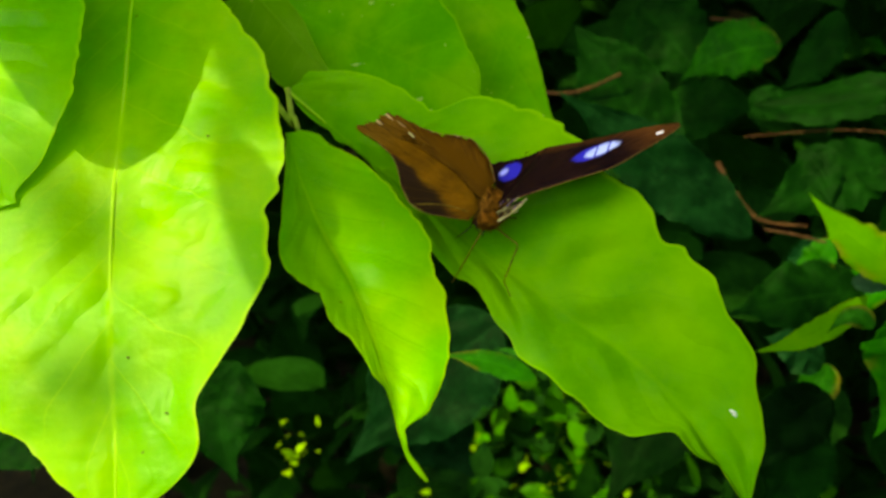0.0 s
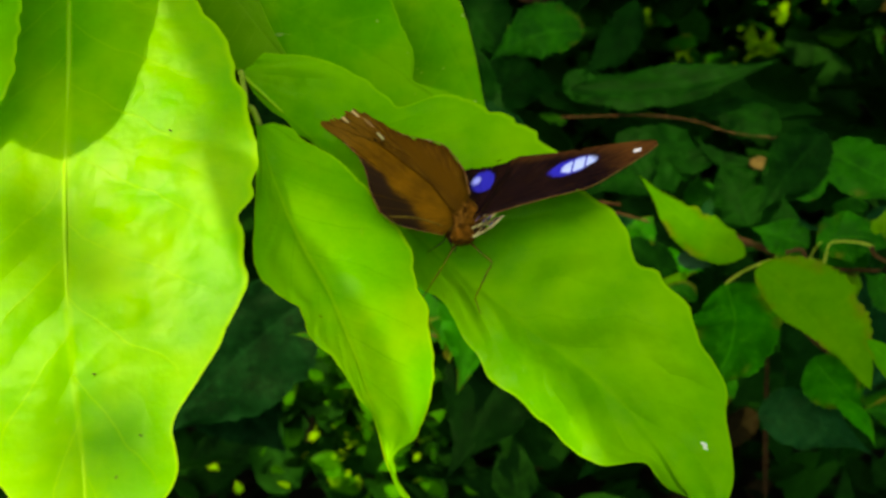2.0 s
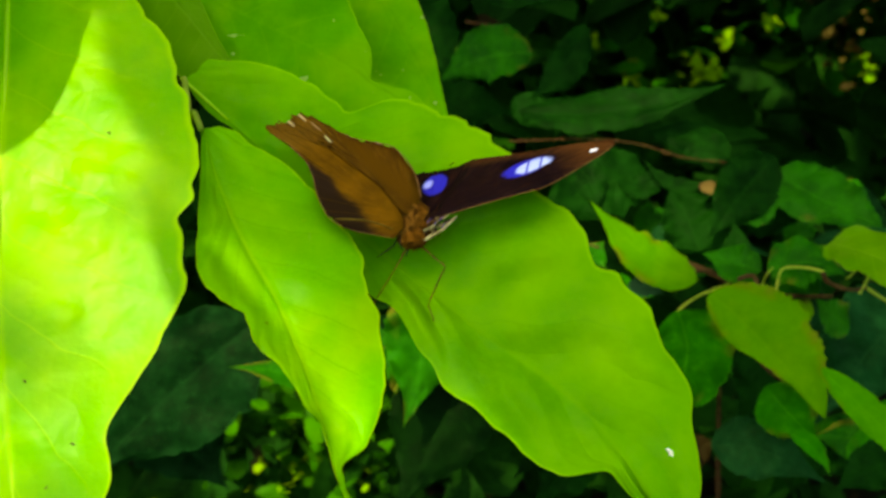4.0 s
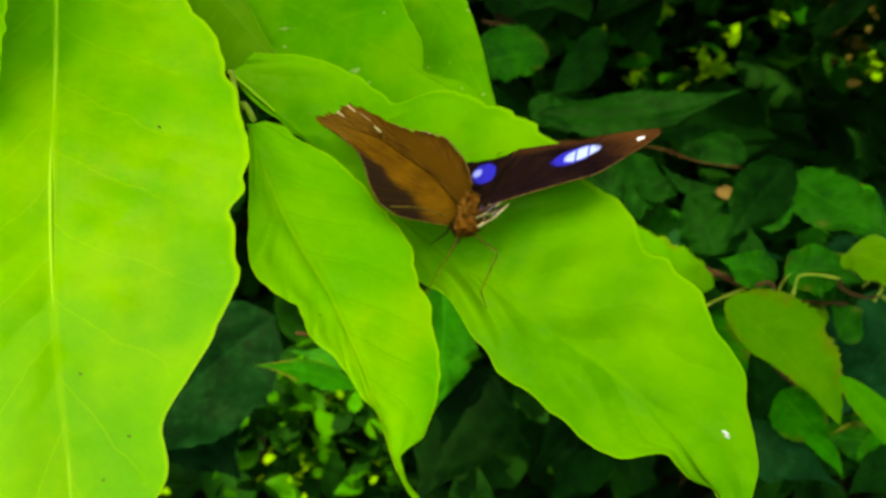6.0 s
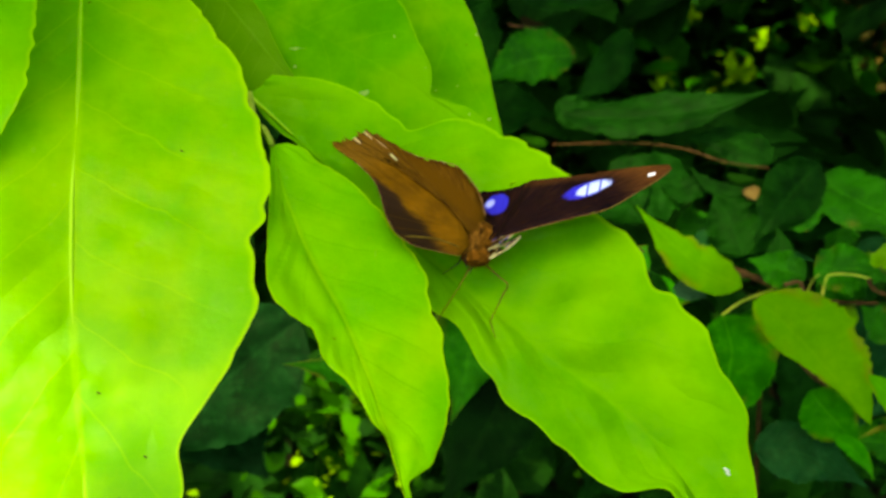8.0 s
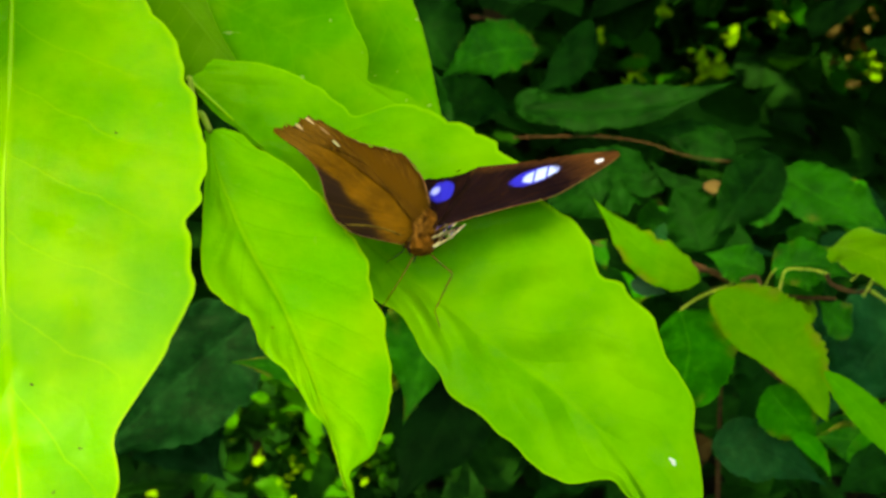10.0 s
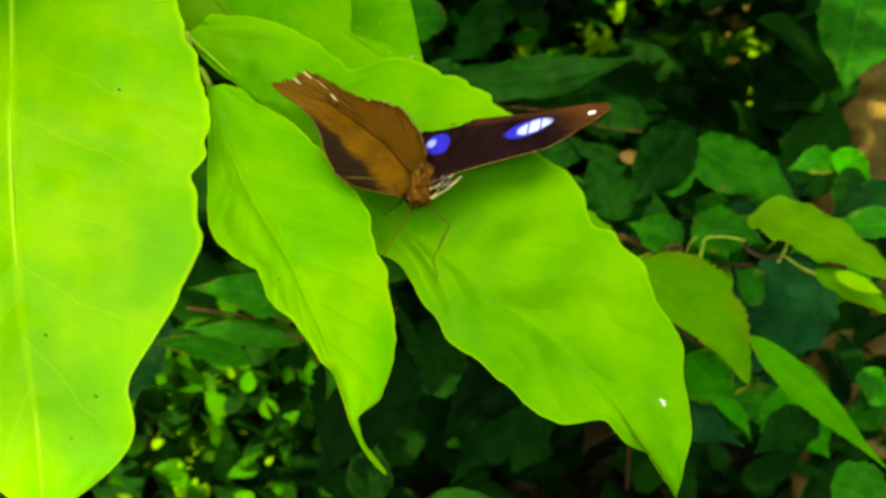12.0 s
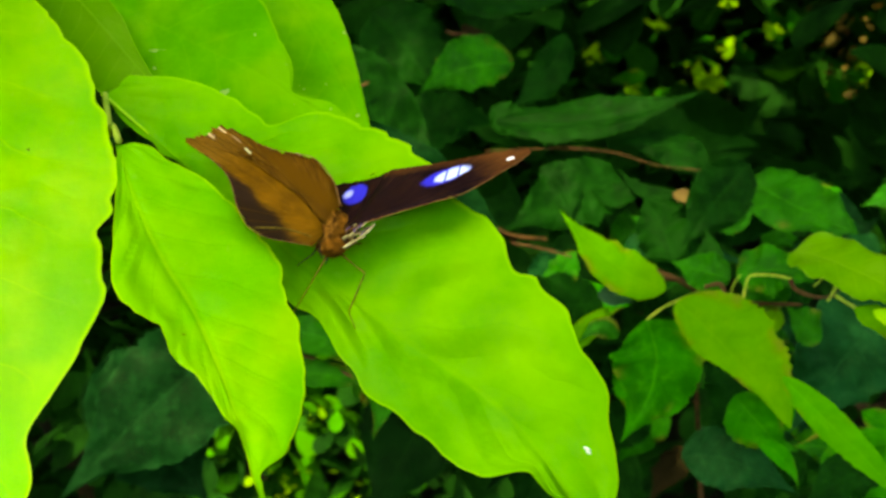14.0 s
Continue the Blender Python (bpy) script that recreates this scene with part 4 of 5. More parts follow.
bush_leaf((-0.054, 0.226, 1.037), (-0.081, 0.224, 1.048), (-0.107, 0.221, 1.053), 0.015, mid, (0.0, -0.6, 0.8), 10, 25)
bush_leaf((-0.022, 0.324, 1.013), (-0.064, 0.335, 1.025), (-0.103, 0.340, 1.027), 0.029, mid, (0.0, -0.6, 0.8), 10, 26)
bush_leaf((-0.029, 0.320, 1.000), (-0.068, 0.325, 1.002), (-0.109, 0.331, 1.004), 0.021, mid, (0.0, -0.6, 0.8), 10, 27)
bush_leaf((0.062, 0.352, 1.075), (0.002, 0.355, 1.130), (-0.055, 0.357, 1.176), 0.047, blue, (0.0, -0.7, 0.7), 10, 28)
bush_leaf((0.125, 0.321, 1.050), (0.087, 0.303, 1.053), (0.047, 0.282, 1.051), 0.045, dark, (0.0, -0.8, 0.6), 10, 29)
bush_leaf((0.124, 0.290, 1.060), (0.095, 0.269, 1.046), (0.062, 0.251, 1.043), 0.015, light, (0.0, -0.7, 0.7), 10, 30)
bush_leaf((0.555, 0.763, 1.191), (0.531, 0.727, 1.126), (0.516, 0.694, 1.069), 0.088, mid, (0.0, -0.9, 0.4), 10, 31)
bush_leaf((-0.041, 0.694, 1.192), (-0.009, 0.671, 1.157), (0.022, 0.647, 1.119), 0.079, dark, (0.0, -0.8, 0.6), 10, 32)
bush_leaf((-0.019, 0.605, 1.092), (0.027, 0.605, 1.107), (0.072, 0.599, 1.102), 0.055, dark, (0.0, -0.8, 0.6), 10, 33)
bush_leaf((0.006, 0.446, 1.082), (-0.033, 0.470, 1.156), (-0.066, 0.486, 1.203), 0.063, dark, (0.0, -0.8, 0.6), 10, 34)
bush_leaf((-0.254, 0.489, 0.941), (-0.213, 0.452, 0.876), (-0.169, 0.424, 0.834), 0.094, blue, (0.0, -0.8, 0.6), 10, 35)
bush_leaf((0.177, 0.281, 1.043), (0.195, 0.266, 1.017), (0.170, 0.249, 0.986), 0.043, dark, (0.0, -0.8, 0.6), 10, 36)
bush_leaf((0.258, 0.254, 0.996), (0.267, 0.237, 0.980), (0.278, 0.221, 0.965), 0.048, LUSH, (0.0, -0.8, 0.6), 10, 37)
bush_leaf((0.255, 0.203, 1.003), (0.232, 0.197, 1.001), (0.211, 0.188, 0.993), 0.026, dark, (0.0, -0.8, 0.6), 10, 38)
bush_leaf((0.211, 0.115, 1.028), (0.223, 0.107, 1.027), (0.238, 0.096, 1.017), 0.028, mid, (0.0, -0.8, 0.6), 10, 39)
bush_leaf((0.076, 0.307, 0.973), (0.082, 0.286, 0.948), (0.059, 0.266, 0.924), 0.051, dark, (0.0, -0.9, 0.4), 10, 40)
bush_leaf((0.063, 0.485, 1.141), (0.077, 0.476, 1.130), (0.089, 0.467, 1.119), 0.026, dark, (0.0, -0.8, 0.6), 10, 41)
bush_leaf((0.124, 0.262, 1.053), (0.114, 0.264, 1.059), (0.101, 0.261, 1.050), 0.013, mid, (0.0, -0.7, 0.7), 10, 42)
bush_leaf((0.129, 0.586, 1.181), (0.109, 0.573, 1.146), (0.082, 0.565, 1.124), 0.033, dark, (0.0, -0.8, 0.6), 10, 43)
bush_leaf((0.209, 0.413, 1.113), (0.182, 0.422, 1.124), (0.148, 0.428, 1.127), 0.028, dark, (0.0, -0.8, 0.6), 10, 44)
bush_leaf((0.171, 0.345, 1.111), (0.179, 0.345, 1.111), (0.186, 0.344, 1.109), 0.009, TAN_LEAF, (0.0, -0.8, 0.6), 10, 45)
bush_leaf((0.205, 0.379, 0.904), (0.188, 0.374, 0.890), (0.173, 0.366, 0.869), 0.023, dry, (0.0, -0.8, 0.6), 10, 46)
bush_leaf((0.042, 0.663, 1.180), (0.052, 0.665, 1.175), (0.069, 0.670, 1.172), 0.009, dry, (0.0, -0.8, 0.6), 10, 47)
bush_leaf((0.209, 0.246, 1.076), (0.201, 0.244, 1.069), (0.191, 0.245, 1.074), 0.013, OLIVE, (0.0, -0.8, 0.6), 10, 48)
bush_leaf((0.144, 0.356, 1.075), (0.181, 0.351, 1.074), (0.223, 0.342, 1.065), 0.027, TEAL, (0.0, -0.7, 0.7), 10, 49)
bush_leaf((0.196, 0.338, 1.093), (0.210, 0.340, 1.099), (0.223, 0.344, 1.110), 0.019, mid, (0.0, -0.8, 0.6), 10, 50)
bush_leaf((0.155, 0.380, 1.112), (0.138, 0.377, 1.103), (0.122, 0.378, 1.109), 0.019, dark, (0.0, -0.7, 0.7), 10, 51)
bush_leaf((0.191, 0.258, 1.080), (0.205, 0.256, 1.087), (0.219, 0.254, 1.098), 0.030, mid, (0.0, -0.8, 0.6), 10, 52)
bush_leaf((0.178, 0.365, 1.107), (0.158, 0.370, 1.107), (0.141, 0.381, 1.121), 0.011, dark, (0.0, -0.8, 0.6), 10, 54)
bush_leaf((0.344, 0.314, 1.100), (0.323, 0.313, 1.091), (0.298, 0.312, 1.082), 0.029, blue, (0.0, -0.7, 0.7), 10, 55)
bush_leaf((0.323, 0.272, 1.099), (0.300, 0.272, 1.092), (0.274, 0.277, 1.094), 0.020, mid, (0.0, -0.7, 0.7), 10, 56)
bush_leaf((-0.465, 0.327, 0.978), (-0.498, 0.293, 0.949), (-0.538, 0.256, 0.917), 0.087, dark, (0.0, -0.8, 0.6), 10, 57)
bush_leaf((-0.560, 0.319, 0.990), (-0.525, 0.313, 0.952), (-0.509, 0.291, 0.891), 0.071, dark, (0.0, -0.8, 0.6), 10, 58)
bush_leaf((-0.310, 0.322, 0.994), (-0.318, 0.296, 0.960), (-0.301, 0.275, 0.916), 0.063, dark, (0.0, -0.8, 0.6), 10, 59)
bush_leaf((0.239, 0.259, 1.054), (0.227, 0.257, 1.063), (0.216, 0.256, 1.074), 0.022, mid, (0.0, -0.8, 0.6), 10, 61)
bush_leaf((0.175, 0.298, 1.071), (0.185, 0.308, 1.085), (0.185, 0.319, 1.099), 0.017, dark, (0.0, -0.8, 0.6), 10, 62)
bush_leaf((0.091, 0.322, 1.047), (0.102, 0.330, 1.070), (0.110, 0.334, 1.080), 0.021, mid, (0.0, -0.8, 0.6), 10, 63)
bush_leaf((0.115, 0.278, 1.074), (0.126, 0.273, 1.074), (0.134, 0.267, 1.072), 0.013, PAINTED_SHEEN, (0.0, -0.8, 0.6), 10, 64)
bush_leaf((0.092, 0.392, 1.119), (0.105, 0.377, 1.108), (0.109, 0.359, 1.090), 0.026, dark, (0.0, -0.8, 0.6), 10, 65)
bush_leaf((-0.004, 0.270, 1.020), (-0.014, 0.273, 1.028), (-0.033, 0.275, 1.033), 0.037, mid, (0.0, -0.8, 0.6), 10, 66, BLUNT, BLUNT)
bush_leaf((0.010, 0.302, 1.049), (-0.015, 0.299, 1.039), (-0.042, 0.303, 1.049), 0.021, blue, (0.0, -0.8, 0.6), 10, 67)
twig([(0.057, 0.445, 1.117), (0.112, 0.426, 1.123), (0.144, 0.406, 1.124), (0.167, 0.384, 1.121), (0.194, 0.373, 1.120)], 0.00055, 0.0004)
twig([(0.138, 0.295, 1.085), (0.156, 0.274, 1.085), (0.170, 0.263, 1.081), (0.189, 0.251, 1.079), (0.215, 0.233, 1.085)], 0.0019, 0.001)
twig([(0.183, 0.238, 1.100), (0.181, 0.241, 1.094), (0.180, 0.243, 1.085)], 0.0005, 0.0004, STEM)
twig([(0.216, 0.222, 1.100), (0.218, 0.219, 1.105), (0.220, 0.218, 1.110)], 0.0005, 0.0004, STEM)
twig([(0.040, 0.422, 1.105), (0.051, 0.409, 1.088), (0.067, 0.397, 1.071), (0.097, 0.395, 1.066)], 0.0017, 0.001)
twig([(0.170, 0.263, 1.081), (0.151, 0.260, 1.074), (0.138, 0.252, 1.069)], 0.0007, 0.0006, STEM)
twig([(0.191, 0.216, 1.041), (0.182, 0.249, 1.044), (0.170, 0.262, 1.080)], 0.0012, 0.0008)
twig([(-0.028, 0.276, 1.029), (-0.001, 0.269, 1.038), (0.025, 0.271, 1.044)], 0.0011, 0.0008)
twig([(-0.106, 0.354, 1.006), (-0.062, 0.337, 1.006), (-0.033, 0.320, 1.000), (0.006, 0.310, 0.988)], 0.0012, 0.0009)
twig([(0.029, 0.606, 1.182), (0.062, 0.594, 1.176), (0.083, 0.578, 1.160)], 0.0014, 0.0009)
twig([(0.170, 0.263, 1.081), (0.189, 0.322, 0.982), (0.225, 0.399, 0.813)], 0.0012, 0.0018)
twig([(0.070, 0.356, 1.078), (0.088, 0.336, 1.081), (0.104, 0.315, 1.083)], 0.001, 0.0007)
twig([(0.175, 0.358, 1.108), (0.185, 0.347, 1.109), (0.192, 0.346, 1.106)], 0.0022, 0.0012)
twig([(-0.128, 0.450, 1.167), (-0.069, 0.456, 1.155), (-0.028, 0.464, 1.165)], 0.0014, 0.001)
twig([(0.181, 0.224, 1.088), (0.183, 0.228, 1.098), (0.186, 0.230, 1.103), (0.198, 0.230, 1.103), (0.207, 0.229, 1.101)], 0.0006, 0.0006, STEM)
twig([(0.206, 0.229, 1.101), (0.209, 0.227, 1.096), (0.220, 0.226, 1.092), (0.229, 0.226, 1.093)], 0.0011, 0.0009)
twig([(0.225, 0.225, 1.090), (0.229, 0.227, 1.097), (0.232, 0.231, 1.107)], 0.0007, 0.0006, STEM)
twig([(0.229, 0.226, 1.093), (0.239, 0.223, 1.087), (0.252, 0.221, 1.082), (0.268, 0.218, 1.073)], 0.0009, 0.0008, STEM)
twig([(0.151, 0.272, 1.085), (0.162, 0.271, 1.084), (0.173, 0.268, 1.076), (0.181, 0.266, 1.070)], 0.0016, 0.0012)
twig([(0.162, 0.228, 1.098), (0.170, 0.229, 1.099), (0.172, 0.226, 1.092), (0.168, 0.224, 1.087)], 0.0012, 0.0008)

# leaves further in, which fill the gaps between the outer ones
rng = random.Random(41)
for k in range(46):
    x, z = 0.10 + 0.30 * rng.random(), 0.90 + 0.20 * rng.random()
    base = Vector((x, rng.uniform(0.36, 0.44) - 0.25 * (1.1 - z), z))
    way = Vector((rng.uniform(-1, 1), rng.uniform(-0.35, 0.0), rng.uniform(-0.9, 0.15))).normalized() * rng.uniform(0.035, 0.06)
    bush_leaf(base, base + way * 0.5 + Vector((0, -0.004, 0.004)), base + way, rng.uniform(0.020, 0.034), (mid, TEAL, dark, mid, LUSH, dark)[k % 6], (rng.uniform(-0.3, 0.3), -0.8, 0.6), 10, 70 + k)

# ---- thicket, canopy, trunk, ground: what closes the place ----
def leaf_cloud(name, count, spot, size, material, label, seed, category="foliage", fine=False):
    """Many small folded leaves as one mesh; spot(rng) gives each one's place."""
    rng = random.Random(seed)
    verts, faces, uvs = [], [], []
    for _ in range(count):
        p = Vector(spot(rng))
        s = rng.uniform(*size)
        m = Euler((rng.uniform(0.2, 1.5), rng.uniform(-0.6, 0.6), rng.uniform(-3.1, 3.1))).to_matrix()
        n0 = len(verts)
        rows, cols = (10, 5) if fine else (5, 3)
        bend, lean = rng.uniform(0.1, 0.4), rng.uniform(-0.12, 0.12)
        for i in range(rows):
            f = i / (rows - 1)
            w = 0.36 * math.sin(math.pi * f ** 0.8) ** 0.8 * (1 - 0.25 * f) * (1 + (0.06 * (i % 2) if fine else 0)) + 0.004
            for j in range(cols):
                x = (j / (cols - 1) * 2 - 1) * w
                verts.append(p + m @ (Vector((x + lean * f * f, f - 0.5, -bend * f * f + abs(x) * 0.3 - x * x * 0.5)) * s))
        for i in range(rows - 1):
            for j in range(cols - 1):
                a = n0 + i * cols + j
                faces.append((a, a + 1, a + cols + 1, a + cols))
                for di, dj in ((0, 0), (0, 1), (1, 1), (1, 0)):
                    uvs.append(((i + di) / (rows - 1), (j + dj) / (cols - 1)))
    me = bpy.data.meshes.new(name)
    me.from_pydata(verts, [], faces)
    layer = me.uv_layers.new(name="UVMap")
    layer.data.foreach_set("uv", [c for q in uvs for c in q])
    me.polygons.foreach_set("use_smooth", [True] * len(me.polygons))
    me.materials.append(material)
    return tagged(new(name, me), label, category, kind="stuff")


def thicket_spot(rng):
    y = rng.uniform(0.75, 2.2)
    return (rng.uniform(-1.1, 1.5) * (0.5 + y * 0.6), y, 1.2 - 0.28 * y + rng.gauss(0, 0.33) * y)


def far_spot(rng):
    y = rng.uniform(2.2, 4.5)
    x = rng.uniform(-2.8, 3.4)
    return (x, y, rng.uniform(-0.2, 2.6 - 0.25 * abs(x) + 0.5 * noise.noise((x, y, 0))))


def canopy_spot(rng):
    """Leaves of the unseen crown added overhead, thinner where sunlight falls through to the ground behind."""
    while True:
        z = rng.uniform(2.1, 3.0)
        x, y = rng.uniform(-3.5, 3.0), rng.uniform(0.15 + (z - 2.1) * 0.2, 7.0)
        gap = -0.5 < x < 1.0 and 1.0 < y < 1.95
        low_gap = -1.1 < x < -0.6 and y < 0.35
        if ((x + 0.25) / 3.3) ** 4 + ((y - 2.8) / 4.2) ** 4 + 0.55 * noise.noise((x * 0.9, y * 0.9, z)) > 0.75 and (abs(x) > 1.6 or y > 3.5):
            continue
        if not (gap or low_gap) or rng.random() < (0.16 if gap else 0.15):
            return (x, y, z)


def sparkle_spot(rng):
    return (rng.gauss(-0.16, 0.09), rng.uniform(0.66, 0.9), rng.gauss(0.66, 0.045))


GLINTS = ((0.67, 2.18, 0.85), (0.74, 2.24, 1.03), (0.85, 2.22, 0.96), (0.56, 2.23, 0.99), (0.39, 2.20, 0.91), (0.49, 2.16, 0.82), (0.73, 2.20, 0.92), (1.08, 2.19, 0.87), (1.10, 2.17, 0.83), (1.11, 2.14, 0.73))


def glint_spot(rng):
    """Most of the bright glint leaves crowd on one spray, the rest are scattered singly."""
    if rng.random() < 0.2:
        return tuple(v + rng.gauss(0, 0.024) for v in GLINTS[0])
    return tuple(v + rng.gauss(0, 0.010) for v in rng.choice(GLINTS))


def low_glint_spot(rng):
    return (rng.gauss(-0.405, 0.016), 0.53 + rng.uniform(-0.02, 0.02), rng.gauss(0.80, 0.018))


def far_green_spot(rng):
    gx, gy, gz = rng.choice(GLINTS)
    return (gx + rng.gauss(0, 0.06), gy + 0.08 + rng.uniform(0, 0.1), gz + rng.gauss(0, 0.05))


def dry_spot(rng):
    return (rng.gauss(0.99, 0.04), 2.11 + rng.uniform(0, 0.1), rng.gauss(0.95, 0.06))


def clear(spot):
    """Keeps leaves off the gaps through which the tree trunk and the sunlit leaves far back are seen."""
    def pick(rng):
        while True:
            x, y, z = spot(rng)
            across, up = x / (y + 0.22), (z - 1.29) / (y + 0.22)
            trunk_gap = 0.56 < across < 0.72 and -0.40 < up < -0.10 and y < 2.4
            glint_gap = y < 2.3 and any(abs(across - gx / 2.42) < 0.028 and abs(up - (gz - 1.29) / 2.42) < 0.028 for gx, _, gz in GLINTS)
            if not (trunk_gap or glint_gap):
                return (x, y, z)
    return pick


def low_spot(rng):
    return (rng.uniform(-0.9, 1.1), rng.uniform(0.75, 1.6), rng.uniform(0.0, 0.62))


def speckle_spot(rng):
    x, y, z = sparkle_spot(rng)
    return (x, y - 0.03, z + 0.02)


def sunny_spot(rng):
    return (rng.gauss(-0.17, 0.05), rng.uniform(0.63, 0.87), rng.gauss(0.67, 0.03))


leaf_cloud("thicket", 2200, clear(thicket_spot), (0.07, 0.14), SHADED, "tangle of leaves with shade put into their dark green", 11, fine=True)
leaf_cloud("far_thicket", 6000, clear(far_spot), (0.10, 0.2), FAR_DIM, "far wall of undergrowth with dim light put into its green", 12)
leaf_cloud("undergrowth", 700, low_spot, (0.05, 0.11), SHADED, "low undergrowth beneath the shrub, shade put into its colour", 16, fine=True)
# canopy out of view, added to keep sun and sky off the shrub
leaf_cloud("tree_canopy", 9000, canopy_spot, (0.16, 0.3), mid, "unseen tree canopy added to shade the shrub", 13, "canopy")
leaf_cloud("small_leaves", 90, sparkle_spot, (0.025, 0.065), SHADED, "small green leaves low in the shrub, coloured dark for shade", 14, fine=True)
leaf_cloud("small_fresh_leaves", 130, speckle_spot, (0.022, 0.045), FRESH, "small fresh green leaves low in the shrub", 18, fine=True)
# bright lime colour stands in for sun glints where little sun arrives
leaf_cloud("small_sunlit_leaves", 60, sunny_spot, (0.008, 0.020), lime, "tiny curled leaves low in the shrub, sun glints put into their lime colour", 17)
leaf_cloud("low_sunlit_leaves", 14, low_glint_spot, (0.006, 0.017), lime, "tiny leaves low beneath the shrub, sun glints put into their lime colour", 24)
leaf_cloud("far_green_leaves", 44, far_green_spot, (0.05, 0.10), mid, "half-lit green leaves far back in the thicket", 19, fine=True)
leaf_cloud("far_dry_leaves", 36, dry_spot, (0.015, 0.042), TAN, "withered brown leaves caught beside the trunk", 20, fine=True)
# glints far back: partly sun through the canopy, partly bright lime colour
leaf_cloud("far_sunlit_leaves", 120, glint_spot, (0.02, 0.042), lime, "leaves far back in the thicket, sun glints partly put into their lime colour", 15)

bm = bmesh.new()
tube(bm, [Vector(p) for p in ((1.04, 1.25, -0.05), (1.19, 1.70, 0.50), (1.30, 1.90, 0.72), (1.42, 2.1, 0.95), (1.6, 2.5, 1.6), (1.7, 2.7, 2.6), (1.74, 2.8, 4.5), (1.76, 2.82, 6.6))], 0.11, 0.05, 20, 60, 0.0)
trunk_ob = part("tree_trunk", bm, BARK)
tagged(trunk_ob, "leaning tan-brown tree trunk behind the shrub", "tree trunk")

bm = bmesh.new()
N = 60
grid = [[bm.verts.new(((i / N - 0.5) * 60, (j / N - 0.5) * 60 + 10, 0.12 * noise.noise((i * 0.9, j * 0.9, 0)) - 0.05)) for i in range(N + 1)] for j in range(N + 1)]
for j in range(N):
    for i in range(N):
        bm.faces.new((grid[j][i], grid[j][i + 1], grid[j + 1][i + 1], grid[j + 1][i]))
tagged(part("ground", bm, SOIL), "earth covered in leaf litter, shade put into its near-black colour", "ground", kind="structure")

bm = bmesh.new()
HEDGE = [(0, -12), (-8, -10.5), (-12, -5), (-10, 1.5), (-7, 4), (-4, 5.6), (0, 6.2), (4, 5.8), (7, 4), (10, 1.5), (12, -5), (8, -10.5), (0, -12)]
cols = []
for i in range(145):
    p = glide([Vector((x, y, 0)) for x, y in HEDGE], i / 144)
    swell = 0 if i in (0, 144) else 1
    cols.append([bm.verts.new(p + Vector((0.5 * swell * noise.noise((i * 0.5, k * 0.6, 3)), 0.7 * swell * noise.noise((i * 0.5, k * 0.6, 8)), k * (0.35 if p.y > 0 else 0.22) - 0.2))) for k in range(16)])
for a, b in zip(cols, cols[1:]):
    for k in range(15):
        bm.faces.new((a[k], b[k], b[k + 1], a[k + 1]))
# near-black green: the hedge's shade is put into the colour
HEDGE_MAT = bark_material("shade_dark_undergrowth", (0.001, 0.004, 0.001), (0.005, 0.018, 0.003), 14.0)
tagged(part("backdrop", bm, HEDGE_MAT), "dense undergrowth closing the view, shade put into its colour", "undergrowth", kind="structure")


def litter_spot(rng):
    return (rng.gauss(0, 3.0), rng.gauss(-2.2, 2.6), rng.uniform(0.0, 0.05))


leaf_cloud("leaf_litter", 5000, litter_spot, (0.05, 0.13), LITTER, "dead brown leaves scattered over the ground", 22, "leaf litter")


def hedge_spot(rng):
    p = glide([Vector((x, y, 0)) for x, y in HEDGE], rng.random())
    inward = 1 - rng.uniform(0.02, 0.12)
    return (p.x * inward, p.y * inward, rng.uniform(0.0, 5.0 if p.y > 0 else 3.2))


leaf_cloud("surrounding_undergrowth", 5000, hedge_spot, (0.25, 0.55), SHADED, "leafy undergrowth all round the clearing, shade put into its colour", 21, "undergrowth")

# ---- unseen branches added overhead, between the sun and the sprig ----
def shade_leaf(owner, under, rise, long, wide, turn, seed, material):
    """A large leaf of an overhead branch, rise metres towards the sun from the point under."""
    at = Vector(under) + SUN_WAY * rise - owner.location
    along = Vector((math.cos(radians(turn)), math.sin(radians(turn)), -0.25)).normalized()
    pts = [at + along * (long * s) for s in (-0.5, -0.25, 0.0, 0.25, 0.5)]
    half = [math.sin(math.pi * k / 32) ** 0.6 * wide * 0.5 for k in range(33)]
    bm = bmesh.new()
    blade(bm, pts, half, half, SUN_WAY, 8, 40, 6, 0.0006, 0.003, 0.03, 8, seed)
    return part("leaf", bm, material, owner)


# added branch, never in view, that keeps the sun off most leaves
overhang = tagged(new("shade_branch"), "unseen branch of broad green leaves, added to shade the sprig", "branch", "branches overhead")
overhang.location = (-0.7, -0.75, 3.0)
for k in range(30):
    i, j = k % 6, k // 6
    if i < 2 and j > 2:
        continue  # a gap through which the sun reaches the narrow leaf
    shade_leaf(overhang, (-0.003 + 0.045 * i + 0.012 * (j % 2), 0.17 - 0.065 * j, 1.2), 2.0 + 0.03 * ((k * 7) % 5), 0.17, 0.10, 70 + 40 * math.sin(k * 2.3), 200 + k, mid)
shade_leaf(overhang, (0.022, -0.015, 1.2), 0.46, 0.10, 0.040, -70, 236, mid)
shade_leaf(overhang, (0.050, -0.065, 1.2), 0.50, 0.10, 0.060, -60, 237, mid)
shade_leaf(overhang, (0.055, -0.020, 1.2), 0.56, 0.11, 0.060, -80, 238, mid)
shade_leaf(overhang, (-0.020, 0.030, 1.2), 0.60, 0.10, 0.070, -30, 239, mid)
shade_leaf(overhang, (-0.039, -0.037, 1.197), 0.32, 0.072, 0.020, -60, 241, mid)
